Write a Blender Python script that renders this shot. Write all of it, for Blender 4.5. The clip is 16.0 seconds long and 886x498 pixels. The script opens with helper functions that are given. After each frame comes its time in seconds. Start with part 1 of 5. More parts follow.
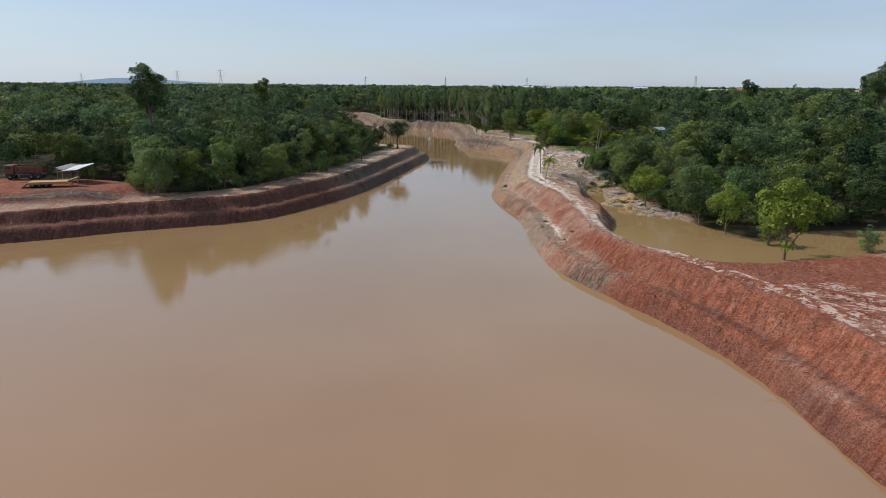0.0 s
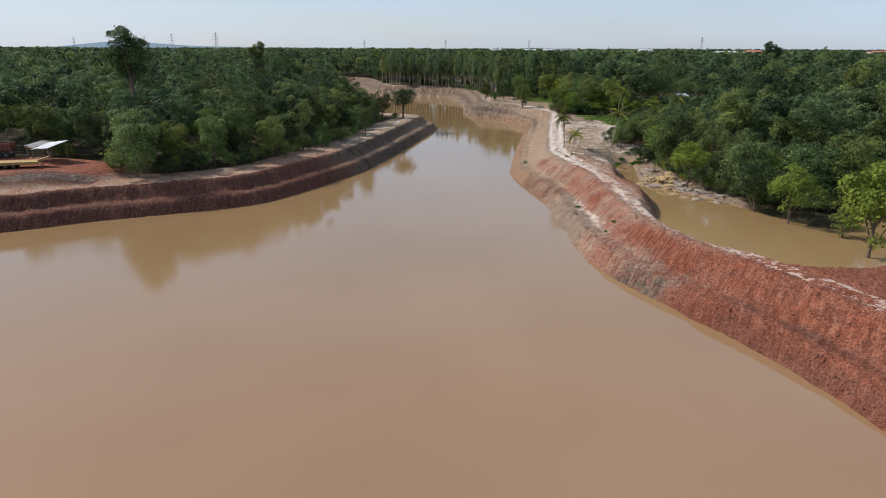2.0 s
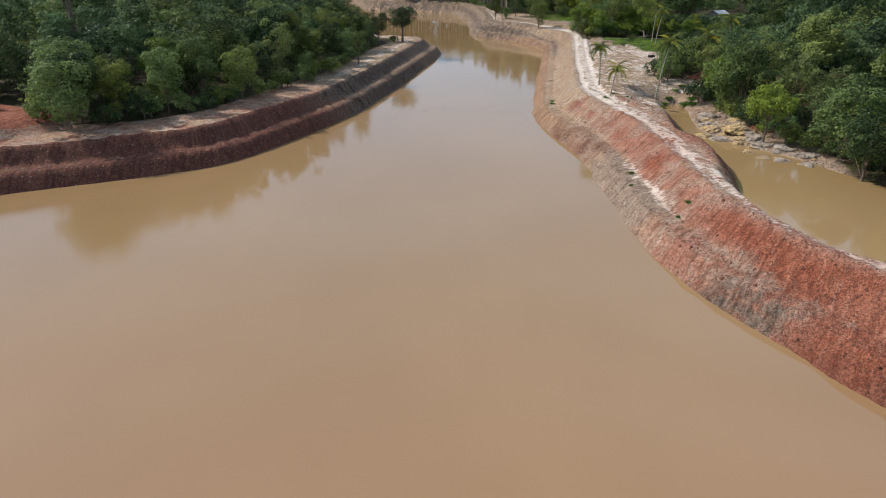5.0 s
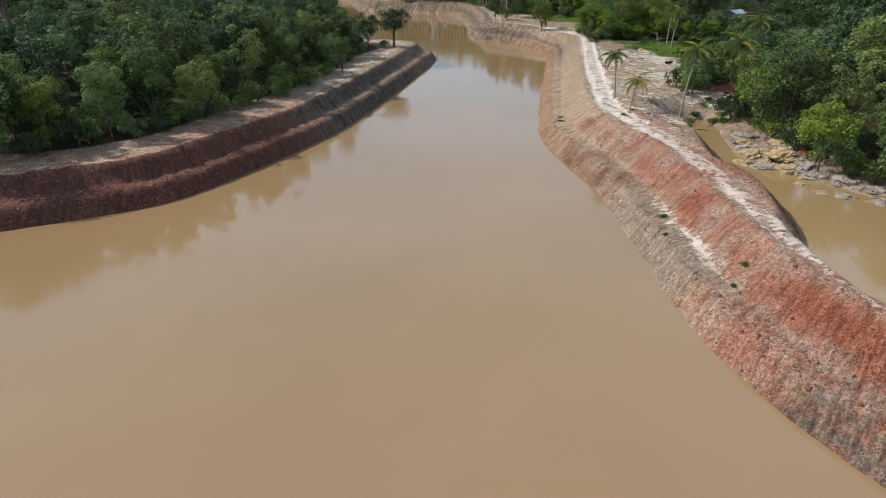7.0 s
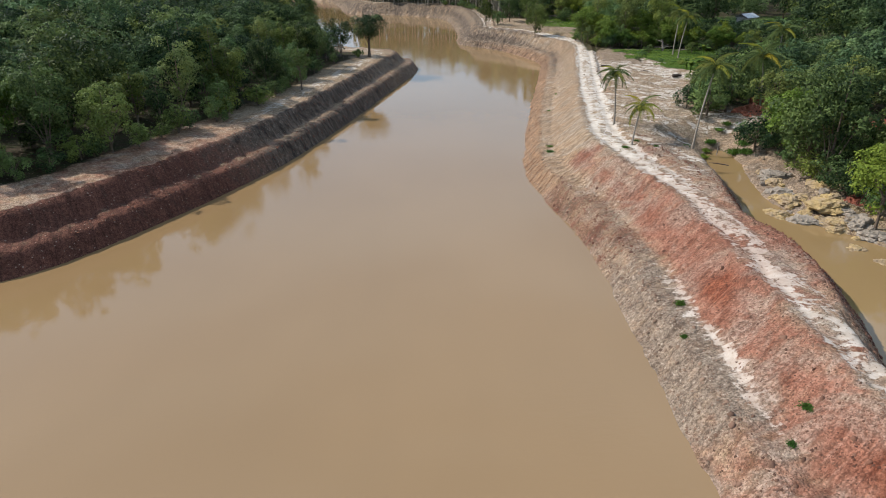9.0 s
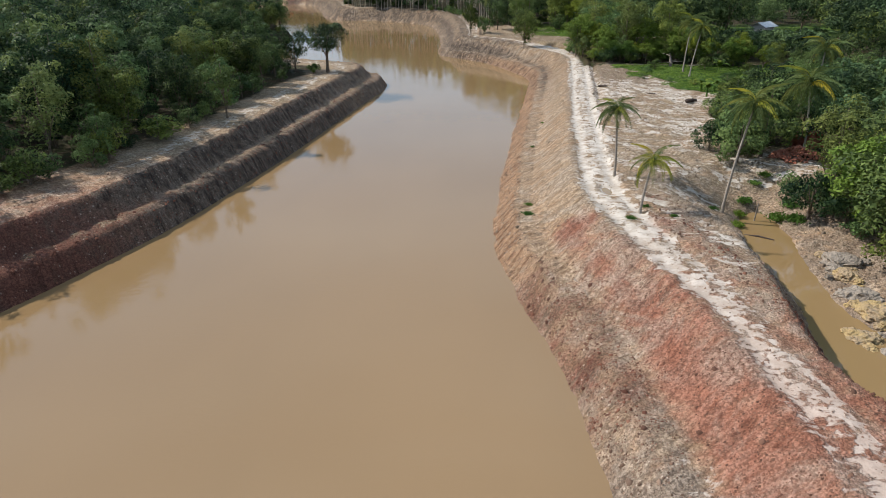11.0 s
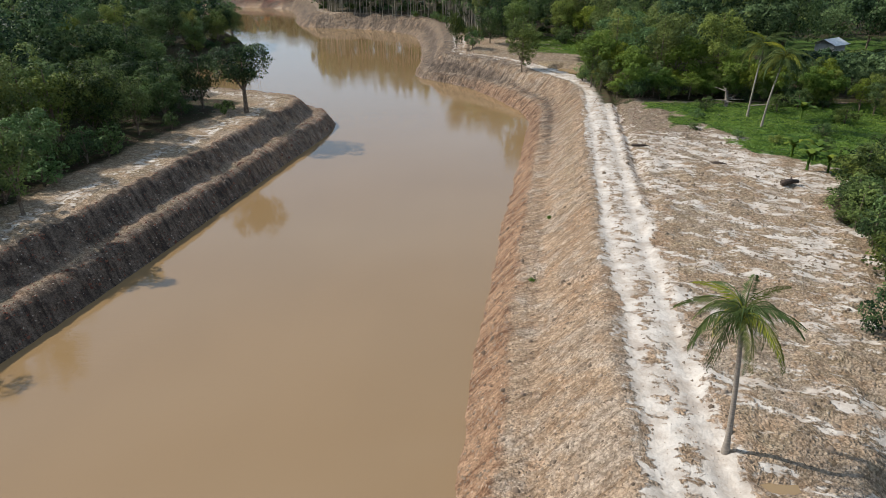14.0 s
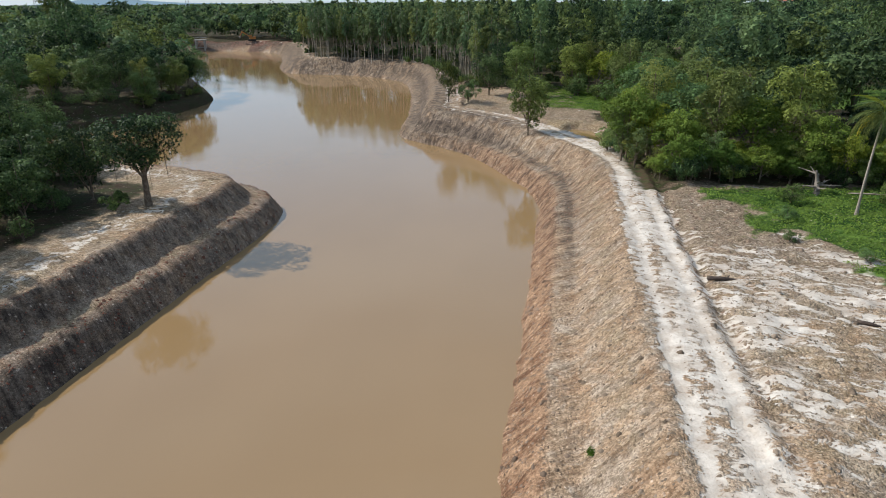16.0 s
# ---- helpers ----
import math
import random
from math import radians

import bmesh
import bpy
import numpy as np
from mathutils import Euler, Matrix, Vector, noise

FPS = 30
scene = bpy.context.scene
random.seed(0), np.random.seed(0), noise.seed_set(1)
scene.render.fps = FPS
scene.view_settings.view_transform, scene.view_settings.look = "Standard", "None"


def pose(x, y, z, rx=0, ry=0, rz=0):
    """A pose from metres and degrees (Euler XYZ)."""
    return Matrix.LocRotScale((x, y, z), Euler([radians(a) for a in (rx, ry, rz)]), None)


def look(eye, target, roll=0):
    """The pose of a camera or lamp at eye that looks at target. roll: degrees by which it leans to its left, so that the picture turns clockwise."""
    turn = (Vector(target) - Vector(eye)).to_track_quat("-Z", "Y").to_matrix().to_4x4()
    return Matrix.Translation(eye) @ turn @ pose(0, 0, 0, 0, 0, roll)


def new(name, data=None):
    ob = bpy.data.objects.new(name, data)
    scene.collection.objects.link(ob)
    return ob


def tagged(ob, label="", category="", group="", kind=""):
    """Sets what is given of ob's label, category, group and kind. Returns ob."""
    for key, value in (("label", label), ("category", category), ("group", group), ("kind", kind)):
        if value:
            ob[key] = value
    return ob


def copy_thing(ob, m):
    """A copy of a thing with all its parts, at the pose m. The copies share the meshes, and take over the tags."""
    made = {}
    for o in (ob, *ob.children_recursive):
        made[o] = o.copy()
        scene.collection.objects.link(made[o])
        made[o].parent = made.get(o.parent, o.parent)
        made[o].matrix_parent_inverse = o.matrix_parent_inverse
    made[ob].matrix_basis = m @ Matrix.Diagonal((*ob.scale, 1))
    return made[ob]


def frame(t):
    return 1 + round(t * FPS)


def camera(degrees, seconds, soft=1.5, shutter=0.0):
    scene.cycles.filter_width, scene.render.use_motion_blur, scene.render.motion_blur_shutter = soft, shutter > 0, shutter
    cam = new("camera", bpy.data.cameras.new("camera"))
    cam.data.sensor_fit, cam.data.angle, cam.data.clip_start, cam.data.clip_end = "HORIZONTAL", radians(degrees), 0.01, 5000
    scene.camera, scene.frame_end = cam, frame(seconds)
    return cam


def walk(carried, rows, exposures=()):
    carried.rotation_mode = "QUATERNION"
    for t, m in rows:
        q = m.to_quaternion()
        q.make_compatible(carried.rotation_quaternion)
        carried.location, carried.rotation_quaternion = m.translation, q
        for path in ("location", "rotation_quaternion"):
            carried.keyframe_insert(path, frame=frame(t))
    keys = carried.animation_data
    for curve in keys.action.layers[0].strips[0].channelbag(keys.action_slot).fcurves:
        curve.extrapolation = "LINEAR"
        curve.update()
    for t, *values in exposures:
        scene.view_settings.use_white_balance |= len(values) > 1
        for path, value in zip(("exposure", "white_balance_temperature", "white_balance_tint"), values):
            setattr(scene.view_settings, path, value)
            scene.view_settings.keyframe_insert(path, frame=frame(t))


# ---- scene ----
cam = camera(69.1, 16.0, 0.75)
PATH = [
    (0, (2.255, -0.391, 23.258), (2.235, 1.547, 22.765), 0.4),
    (0.5, (1.595, 2.695, 23.221), (1.572, 4.633, 22.728), 0.3),
    (1, (0.822, 5.757, 23.281), (0.799, 7.693, 22.782), 0.2),
    (1.5, (0.048, 8.93, 23.403), (0.026, 10.854, 22.857), 0.3),
    (2, (-0.587, 12.31, 23.569), (-0.607, 14.219, 22.973), 0.2),
    (2.5, (-1.219, 15.772, 23.737), (-1.237, 17.665, 23.093), 0.3),
    (3, (-1.766, 19.268, 23.881), (-1.783, 21.14, 23.178), 0.2),
    (3.5, (-2.114, 22.877, 23.936), (-2.129, 24.724, 23.169), 0.2),
    (4, (-2.326, 26.549, 24.067), (-2.342, 28.371, 23.243), 0.2),
    (6.5, (-1.785, 44.525, 23.313), (-1.808, 46.344, 22.482), -0.2),
    (7, (-1.3, 48.325, 23.363), (-1.323, 50.144, 22.531), -0.3),
    (7.5, (-0.522, 52.188, 23.382), (-0.546, 54.006, 22.548), -0.4),
    (8, (0.386, 56.074, 23.248), (0.36, 57.892, 22.415), -0.5),
    (8.5, (1.452, 60.234, 23.15), (1.426, 62.053, 22.318), -0.5),
    (9, (2.762, 64.828, 22.991), (2.734, 66.647, 22.162), -0.5),
    (11.5, (8.475, 91.79, 21.918), (8.453, 93.614, 21.099), -0.2),
    (12, (9.297, 97.598, 21.726), (9.275, 99.422, 20.907), -0.1),
    (12.5, (10.11, 103.622, 21.55), (10.085, 105.447, 20.734), -0.1),
    (13, (10.651, 109.514, 21.543), (10.629, 111.34, 20.726), -0.1),
    (13.5, (11.218, 115.597, 21.514), (11.195, 117.422, 20.697), -0.1),
    (14, (11.669, 121.817, 21.52), (11.647, 123.642, 20.702), -0.1),
    (14.5, (12.135, 128.057, 21.51), (12.113, 129.892, 20.717), -0.1),
    (15, (12.651, 134.554, 21.339), (12.627, 136.421, 20.621), -0.2),
    (15.5, (13.181, 140.936, 21.226), (13.153, 142.803, 20.509), -0.3),
    (16, (13.662, 147.295, 21.182), (13.629, 149.162, 20.466), -0.5),
]
walk(cam, [(t, look(eye, target, roll)) for t, eye, target, roll in PATH],
     exposures=[(0, -0.12, 6600, 14), (1.5, -0.06, 6650, 15), (2.5, 0.04, 6700, 16), (4, 0.14, 6700, 16), (6.5, 0.13, 6500, 10), (9, 0.15, 6500, 10), (12.5, 0.07, 6550, 10), (14.5, 0.04, 6500, 10), (16, 0.1, 6400, 9)])

# ---- light ----
SUN_WAY = Vector((0.71, -0.22, -0.67)).normalized()
sun_data = bpy.data.lights.new("sun", "SUN")
sun_data.energy, sun_data.angle, sun_data.color = 4.8, radians(0.6), (1.0, 0.95, 0.87)
sun = new("sun", sun_data)
sun.matrix_world = look((-60, 40, 120), Vector((-60, 40, 120)) + SUN_WAY)

world = bpy.data.worlds.new("sky")
scene.world = world
world.use_nodes = True
wt = world.node_tree
sky = wt.nodes.new("ShaderNodeTexSky")
sky.sky_type, sky.sun_disc = "NISHITA", False
sky.sun_elevation = math.asin(-SUN_WAY.z)
sky.sun_rotation = math.atan2(-SUN_WAY.x, -SUN_WAY.y)
sky.altitude, sky.air_density, sky.dust_density, sky.ozone_density = 100, 1.0, 0.6, 3.0
wt.nodes["Background"].inputs["Strength"].default_value = 0.11
# thin high haze and streaks of cloud
spot = wt.nodes.new("ShaderNodeTexCoord")
flat = wt.nodes.new("ShaderNodeMapping")
flat.inputs["Scale"].default_value = (1.0, 1.6, 7.0)
wisp = wt.nodes.new("ShaderNodeTexNoise")
wisp.inputs["Scale"].default_value, wisp.inputs["Detail"].default_value = 2.2, 6
amount = wt.nodes.new("ShaderNodeMapRange")
amount.inputs["From Min"].default_value, amount.inputs["From Max"].default_value = 0.42, 0.75
amount.inputs["To Min"].default_value, amount.inputs["To Max"].default_value = 0.48, 0.84
veil = wt.nodes.new("ShaderNodeMix")
veil.data_type = "RGBA"
veil.inputs[7].default_value = (5.0, 6.5, 8.2, 1)
wt.links.new(spot.outputs["Generated"], flat.inputs["Vector"])
wt.links.new(flat.outputs[0], wisp.inputs["Vector"])
wt.links.new(wisp.outputs["Fac"], amount.inputs["Value"])
wt.links.new(amount.outputs[0], veil.inputs[0])
wt.links.new(sky.outputs[0], veil.inputs[6])
wt.links.new(veil.outputs[2], wt.nodes["Background"].inputs["Color"])


# ---- material helpers ----
class Nodes:
    """Short hand for building a node tree."""

    def __init__(self, name):
        self.mat = bpy.data.materials.new(name)
        self.mat.use_nodes = True
        self.tree = self.mat.node_tree
        self.shader = self.tree.nodes["Principled BSDF"]
        self.out = self.tree.nodes["Material Output"]

    def node(self, kind):
        return self.tree.nodes.new(kind)

    def attribute(self, name):
        n = self.tree.nodes.new("ShaderNodeAttribute")
        n.attribute_name = name
        return n

    def put(self, value, socket):
        if isinstance(value, bpy.types.NodeSocket):
            self.tree.links.new(value, socket)
        elif isinstance(value, tuple) and len(value) == 3 and socket.type == "RGBA":
            socket.default_value = (*value, 1)
        else:
            socket.default_value = value

    def noise(self, scale, detail=4, stretch=(1, 1, 1), rough=0.6, where=None, turn=0.0, twist=0.0):
        n = self.node("ShaderNodeTexNoise")
        m = self.node("ShaderNodeMapping")
        m.vector_type = "TEXTURE"
        m.inputs["Scale"].default_value = tuple(1 / v for v in stretch)
        m.inputs["Rotation"].default_value = (0, 0, turn)
        n.inputs["Distortion"].default_value = twist
        self.put(where or self.node("ShaderNodeNewGeometry").outputs["Position"], m.inputs["Vector"])
        self.put(m.outputs[0], n.inputs["Vector"])
        for key, v in (("Scale", scale), ("Detail", detail), ("Roughness", rough)):
            n.inputs[key].default_value = v
        return n.outputs["Fac"]

    def cells(self, scale, feature="F1"):
        """Crumbs: the distance to a cell's middle, and a random value for each cell."""
        v = self.node("ShaderNodeTexVoronoi")
        v.feature = feature
        bend = self.node("ShaderNodeTexNoise")
        bend.inputs["Scale"].default_value = scale * 1.3
        where = self.node("ShaderNodeNewGeometry").outputs["Position"]
        self.put(where, bend.inputs["Vector"])
        moved = self.node("ShaderNodeVectorMath")
        moved.operation = "MULTIPLY_ADD"
        self.put(bend.outputs["Color"], moved.inputs[0])
        moved.inputs[1].default_value = (0.7 / scale,) * 3
        self.put(where, moved.inputs[2])
        self.put(moved.outputs[0], v.inputs["Vector"])
        v.inputs["Scale"].default_value = scale
        split = self.node("ShaderNodeSeparateColor")
        self.put(v.outputs["Color"], split.inputs[0])
        return v.outputs["Distance"], split.outputs[0]

    def maths(self, op, a, b=0.0, clamp=False):
        n = self.node("ShaderNodeMath")
        n.operation, n.use_clamp = op, clamp
        self.put(a, n.inputs[0])
        self.put(b, n.inputs[1])
        return n.outputs[0]

    def step(self, value, low, high, to_low=0.0, to_high=1.0):
        n = self.node("ShaderNodeMapRange")
        n.interpolation_type = "SMOOTHSTEP"
        for key, v in (("Value", value), ("From Min", low), ("From Max", high), ("To Min", to_low), ("To Max", to_high)):
            self.put(v, n.inputs[key])
        return n.outputs[0]

    def mix(self, fac, a, b, blend="MIX"):
        n = self.node("ShaderNodeMix")
        n.data_type, n.blend_type = "RGBA", blend
        self.put(fac, n.inputs[0])
        self.put(a, n.inputs[6])
        self.put(b, n.inputs[7])
        return n.outputs[2]

    def bump(self, height, strength, distance):
        n = self.node("ShaderNodeBump")
        self.put(height, n.inputs["Height"])
        self.put(strength, n.inputs["Strength"])
        n.inputs["Distance"].default_value = distance
        self.put(n.outputs[0], self.shader.inputs["Normal"])

    def finish(self, color, rough=0.8, metal=0.0, spec=0.3):
        self.put(color, self.shader.inputs["Base Color"])
        self.put(rough, self.shader.inputs["Roughness"])
        self.put(metal, self.shader.inputs["Metallic"])
        self.put(spec, self.shader.inputs["Specular IOR Level"])
        return self.mat


def worn(name, a, b, scale=3.0, rough=0.8, metal=0.0, bump=0.3, depth=0.02, stretch=(1, 1, 1)):
    """A surface of two tones in patches, with grain on top."""
    n = Nodes(name)
    big, fine = n.noise(scale, 4, stretch), n.noise(scale * 9, 3, stretch)
    color = n.mix(n.step(big, 0.38, 0.62), a, b)
    color = n.mix(n.step(fine, 0.3, 0.7, 0.0, 0.35), color, tuple(0.55 * c for c in a))
    n.bump(fine, bump, depth)
    return n.finish(color, rough, metal)


def leaf_material(name, dark, light, by_attribute=False):
    """Leaves that differ from one to the next, from bough to bough and from tree to tree, and let some light through."""
    n = Nodes(name)
    each = n.node("ShaderNodeNewGeometry").outputs["Random Per Island"]
    whole = n.attribute("tint").outputs["Fac"] if by_attribute else n.node("ShaderNodeObjectInfo").outputs["Random"]
    bough = n.attribute("bough").outputs["Fac"]
    both = n.maths("ADD", n.maths("MULTIPLY", each, 0.34), n.maths("ADD", n.maths("MULTIPLY", whole, 0.46), n.maths("MULTIPLY", bough, 0.26)))
    color = n.mix(n.step(both, 0.16, 1.0), dark, light)
    hue = n.maths("FRACT", n.maths("MULTIPLY", whole, 7.3))
    color = n.mix(n.step(hue, 0.55, 1.0, 0.0, 0.6), color, n.mix(1.0, color, (1.5, 1.14, 0.55), "MULTIPLY"))
    color = n.mix(n.step(hue, 0.4, 0.0, 0.0, 0.6), color, n.mix(1.0, color, (0.72, 0.92, 1.05), "MULTIPLY"))
    n.finish(color, 0.6, 0.0, 0.11)
    through_leaf = n.node("ShaderNodeBsdfTranslucent")
    n.put(color, through_leaf.inputs["Color"])
    blend = n.node("ShaderNodeMixShader")
    blend.inputs[0].default_value = 0.28
    n.put(n.shader.outputs[0], blend.inputs[1])
    n.put(through_leaf.outputs[0], blend.inputs[2])
    n.put(blend.outputs[0], n.out.inputs["Surface"])
    return n.mat


def ground_material():
    n = Nodes("bare_earth")
    sep = []
    for name in ("soil_a", "soil_b", "soil_c"):
        split = n.node("ShaderNodeSeparateColor")
        n.put(n.attribute(name).outputs["Color"], split.inputs[0])
        sep += list(split.outputs)
    red, white, green, grey, litter, yellow, dark, pale, umber = sep
    flow = n.attribute("flow").outputs["Vector"]
    parts = n.node("ShaderNodeSeparateXYZ")
    n.put(flow, parts.inputs[0])
    dry, scarp = parts.outputs[1], parts.outputs[2]
    mid, fine, grain = n.noise(0.9, 5), n.noise(4.0, 5, rough=0.65), n.noise(11.0, 3, rough=0.6)
    patch, patch_b = n.noise(0.3, 6, rough=0.66, twist=0.7), n.noise(0.37, 6, (1, 1.01, 0.7), 0.66, turn=2.0, twist=0.7)
    (lump, lump_tone), (stone, stone_tone), (crumb, crumb_tone) = n.cells(2.3), n.cells(5.2), n.cells(12.0)
    # marks of the bucket run down the slope, a little aslant
    rake = n.noise(1.0, 5, (2.4, 0.34, 1), 0.62, flow, -0.5, 0.35)
    rill = n.maths("ADD", n.maths("MULTIPLY", rake, 0.5), n.maths("MULTIPLY", n.noise(1.1, 6, rough=0.66, twist=0.4), 0.5))
    sheets = n.maths("ADD", n.maths("MULTIPLY", n.noise(0.5, 6, (0.62, 1.5, 1), 0.6, turn=-0.56, twist=0.5), 0.6), n.maths("MULTIPLY", n.noise(1.6, 4, (0.7, 1.35, 1), 0.6, turn=-0.4, twist=0.5), 0.4))
    tracks = n.maths("ADD", n.maths("MULTIPLY", n.noise(1.3, 5, (1.3, 0.75, 1), 0.62, flow, 0.2, 0.5), 0.6), n.maths("MULTIPLY", n.noise(0.5, 4, (0.5, 1.5, 1), 0.6, flow, 0.05, 0.4), 0.4))
    choose = n.step(dry, 10.2, 11.4)
    streak = n.maths("ADD", n.maths("MULTIPLY", sheets, choose), n.maths("MULTIPLY", tracks, n.maths("SUBTRACT", 1.0, choose)))
    streak = n.maths("ADD", n.maths("MULTIPLY", streak, 0.84), n.maths("MULTIPLY", fine, 0.16))

    def spread(mask, wobble, soft=0.12, reach=0.9):
        return n.step(n.maths("ADD", mask, n.maths("MULTIPLY", n.maths("SUBTRACT", wobble, 0.5), reach)), 0.5 - soft, 0.5 + soft)

    tan = n.mix(n.step(rill, 0.38, 0.62), (0.34, 0.225, 0.14), (0.56, 0.41, 0.28))
    color = n.mix(n.step(patch, 0.46, 0.6, 0, 0.75), tan, n.mix(n.step(rill, 0.4, 0.6), (0.36, 0.285, 0.215), (0.58, 0.48, 0.38)))
    color = n.mix(n.step(patch_b, 0.52, 0.62, 0, 0.55), color, n.mix(n.step(rill, 0.4, 0.6), (0.36, 0.215, 0.125), (0.54, 0.345, 0.21)))
    color = n.mix(spread(scarp, mid, 0.2, 0.7), color, n.mix(n.step(rill, 0.36, 0.62), (0.22, 0.115, 0.066), (0.5, 0.32, 0.2)))
    deep = n.mix(n.step(rill, 0.38, 0.62), (0.22, 0.068, 0.038), (0.37, 0.13, 0.072))
    laterite = n.mix(n.step(red, 0.98, 0.8), deep, n.mix(n.step(rill, 0.36, 0.6), (0.27, 0.11, 0.07), (0.43, 0.2, 0.135)))
    pinkish = n.mix(n.step(fine, 0.36, 0.64), (0.29, 0.18, 0.135), (0.48, 0.345, 0.27))
    washed = n.maths("MULTIPLY", n.step(patch, 0.44, 0.6, 0, 0.8), n.step(red, 0.98, 0.7, 0.15, 1.0))
    laterite = n.mix(washed, laterite, pinkish)
    laterite = n.mix(n.maths("MULTIPLY", n.step(rake, 0.54, 0.66), 0.2), laterite, (0.5, 0.33, 0.26))
    color = n.mix(spread(red, n.maths("ADD", n.maths("MULTIPLY", patch_b, 0.6), n.maths("MULTIPLY", mid, 0.4)), 0.3, 1.7), color, laterite)
    # maroon, and umber below, also hold painted shade of the west slopes
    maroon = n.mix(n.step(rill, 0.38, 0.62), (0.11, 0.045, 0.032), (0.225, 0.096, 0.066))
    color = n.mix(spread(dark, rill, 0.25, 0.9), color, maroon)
    rubble = n.mix(n.step(n.maths("ADD", n.maths("MULTIPLY", rill, 0.6), n.maths("MULTIPLY", fine, 0.4)), 0.38, 0.62), (0.21, 0.152, 0.115), (0.42, 0.33, 0.255))
    color = n.mix(spread(grey, mid, 0.25, 1.3), color, rubble)
    color = n.mix(spread(umber, mid, 0.3, 0.8), color, n.mix(n.step(rill, 0.4, 0.6), (0.078, 0.058, 0.045), (0.215, 0.163, 0.124)))
    color = n.mix(spread(yellow, mid, 0.2, 0.8), color, n.mix(n.step(fine, 0.4, 0.6), (0.3, 0.2, 0.1), (0.52, 0.41, 0.26)))
    color = n.mix(spread(pale, mid, 0.3, 1.2), color, n.mix(n.step(fine, 0.36, 0.64), (0.24, 0.172, 0.1), (0.5, 0.39, 0.262)))
    sand = n.mix(n.step(mid, 0.36, 0.64), (0.43, 0.365, 0.305), (0.6, 0.54, 0.475))
    sand = n.mix(n.step(patch, 0.5, 0.62, 0, 0.4), sand, (0.42, 0.35, 0.28))
    sand = n.mix(n.step(red, 0.3, 0.9, 0.0, 0.75), sand, n.mix(fine, (0.37, 0.22, 0.165), (0.5, 0.37, 0.31)))
    sandy = spread(white, streak, 0.07, 2.3)
    color = n.mix(sandy, color, sand)
    floor = n.mix(n.step(mid, 0.35, 0.65), (0.07, 0.045, 0.028), (0.05, 0.058, 0.02))
    color = n.mix(spread(litter, mid, 0.25, 0.8), color, floor)
    turf = n.mix(n.step(patch, 0.4, 0.6), (0.045, 0.11, 0.016), (0.15, 0.24, 0.04))
    color = n.mix(spread(green, mid, 0.15, 0.9), color, n.mix(n.step(fine, 0.35, 0.65, 0, 0.5), turf, (0.03, 0.07, 0.012)))
    bare = n.maths("SUBTRACT", 1.0, n.maths("MULTIPLY", sandy, 0.85))
    # every crumb and stone has its own tone; clod gaps hold painted shade
    tone = n.maths("ADD", n.maths("MULTIPLY", crumb_tone, 0.45), n.maths("ADD", n.maths("MULTIPLY", stone_tone, 0.3), n.maths("MULTIPLY", grain, 0.25)))
    speck = n.mix(n.step(tone, 0.15, 0.85), (0.39, 0.38, 0.37), (0.94, 0.95, 0.96))
    color = n.mix(n.maths("MULTIPLY", bare, 0.95), color, n.mix(1.0, color, speck, "MULTIPLY"))
    # scrape grooves are multiplied darker, crease shade put into the colour
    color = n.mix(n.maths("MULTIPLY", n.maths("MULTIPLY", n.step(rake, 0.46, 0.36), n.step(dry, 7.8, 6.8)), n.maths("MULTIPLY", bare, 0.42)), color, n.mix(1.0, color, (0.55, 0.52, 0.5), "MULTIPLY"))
    chunk = n.step(stone_tone, 0.4, 0.55)
    gap = n.maths("MULTIPLY", n.maths("MULTIPLY", n.step(stone, 0.5, 0.72), chunk), n.maths("MULTIPLY", n.step(fine, 0.55, 0.42), bare))
    color = n.mix(n.maths("MULTIPLY", gap, 0.6), color, n.mix(1.0, color, (0.4, 0.37, 0.35), "MULTIPLY"))
    pebble = n.maths("MULTIPLY", n.maths("MULTIPLY", n.step(stone_tone, 0.93, 0.95), n.step(stone, 0.4, 0.28)), n.maths("MULTIPLY", bare, n.step(red, 0.85, 0.3)))
    color = n.mix(n.maths("MULTIPLY", pebble, 0.5), color, n.mix(crumb_tone, (0.4, 0.3, 0.23), (0.66, 0.57, 0.48)))
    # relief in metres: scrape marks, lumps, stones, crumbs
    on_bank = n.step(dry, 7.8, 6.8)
    big = n.maths("MULTIPLY", n.maths("MAXIMUM", n.maths("SUBTRACT", 0.45, lump), 0.0), n.step(lump_tone, 0.7, 0.85, 0.0, 0.16))
    small = n.maths("MULTIPLY", n.maths("MAXIMUM", n.maths("SUBTRACT", 0.5, stone), 0.0), n.maths("MULTIPLY", chunk, n.step(dry, 9.0, 11.5, 0.12, 0.19)))
    crumbs = n.maths("MULTIPLY", n.maths("SUBTRACT", 0.5, crumb), 0.042)
    relief = n.maths("MULTIPLY", n.maths("ADD", n.maths("ADD", big, small), n.maths("ADD", crumbs, n.maths("MULTIPLY", fine, 0.1))), bare)
    relief = n.maths("ADD", relief, n.maths("ADD", n.maths("MULTIPLY", n.maths("MULTIPLY", rake, on_bank), 0.16), n.maths("MULTIPLY", mid, 0.16)))
    relief = n.maths("ADD", relief, n.maths("ADD", n.maths("MULTIPLY", grain, 0.012), n.maths("MULTIPLY", n.maths("MULTIPLY", sandy, tracks), 0.08)))
    n.bump(n.maths("SUBTRACT", relief, n.maths("MULTIPLY", sandy, 0.05)), 1.0, 1.0)
    return n.finish(color, 0.92, 0.0, 0.15)


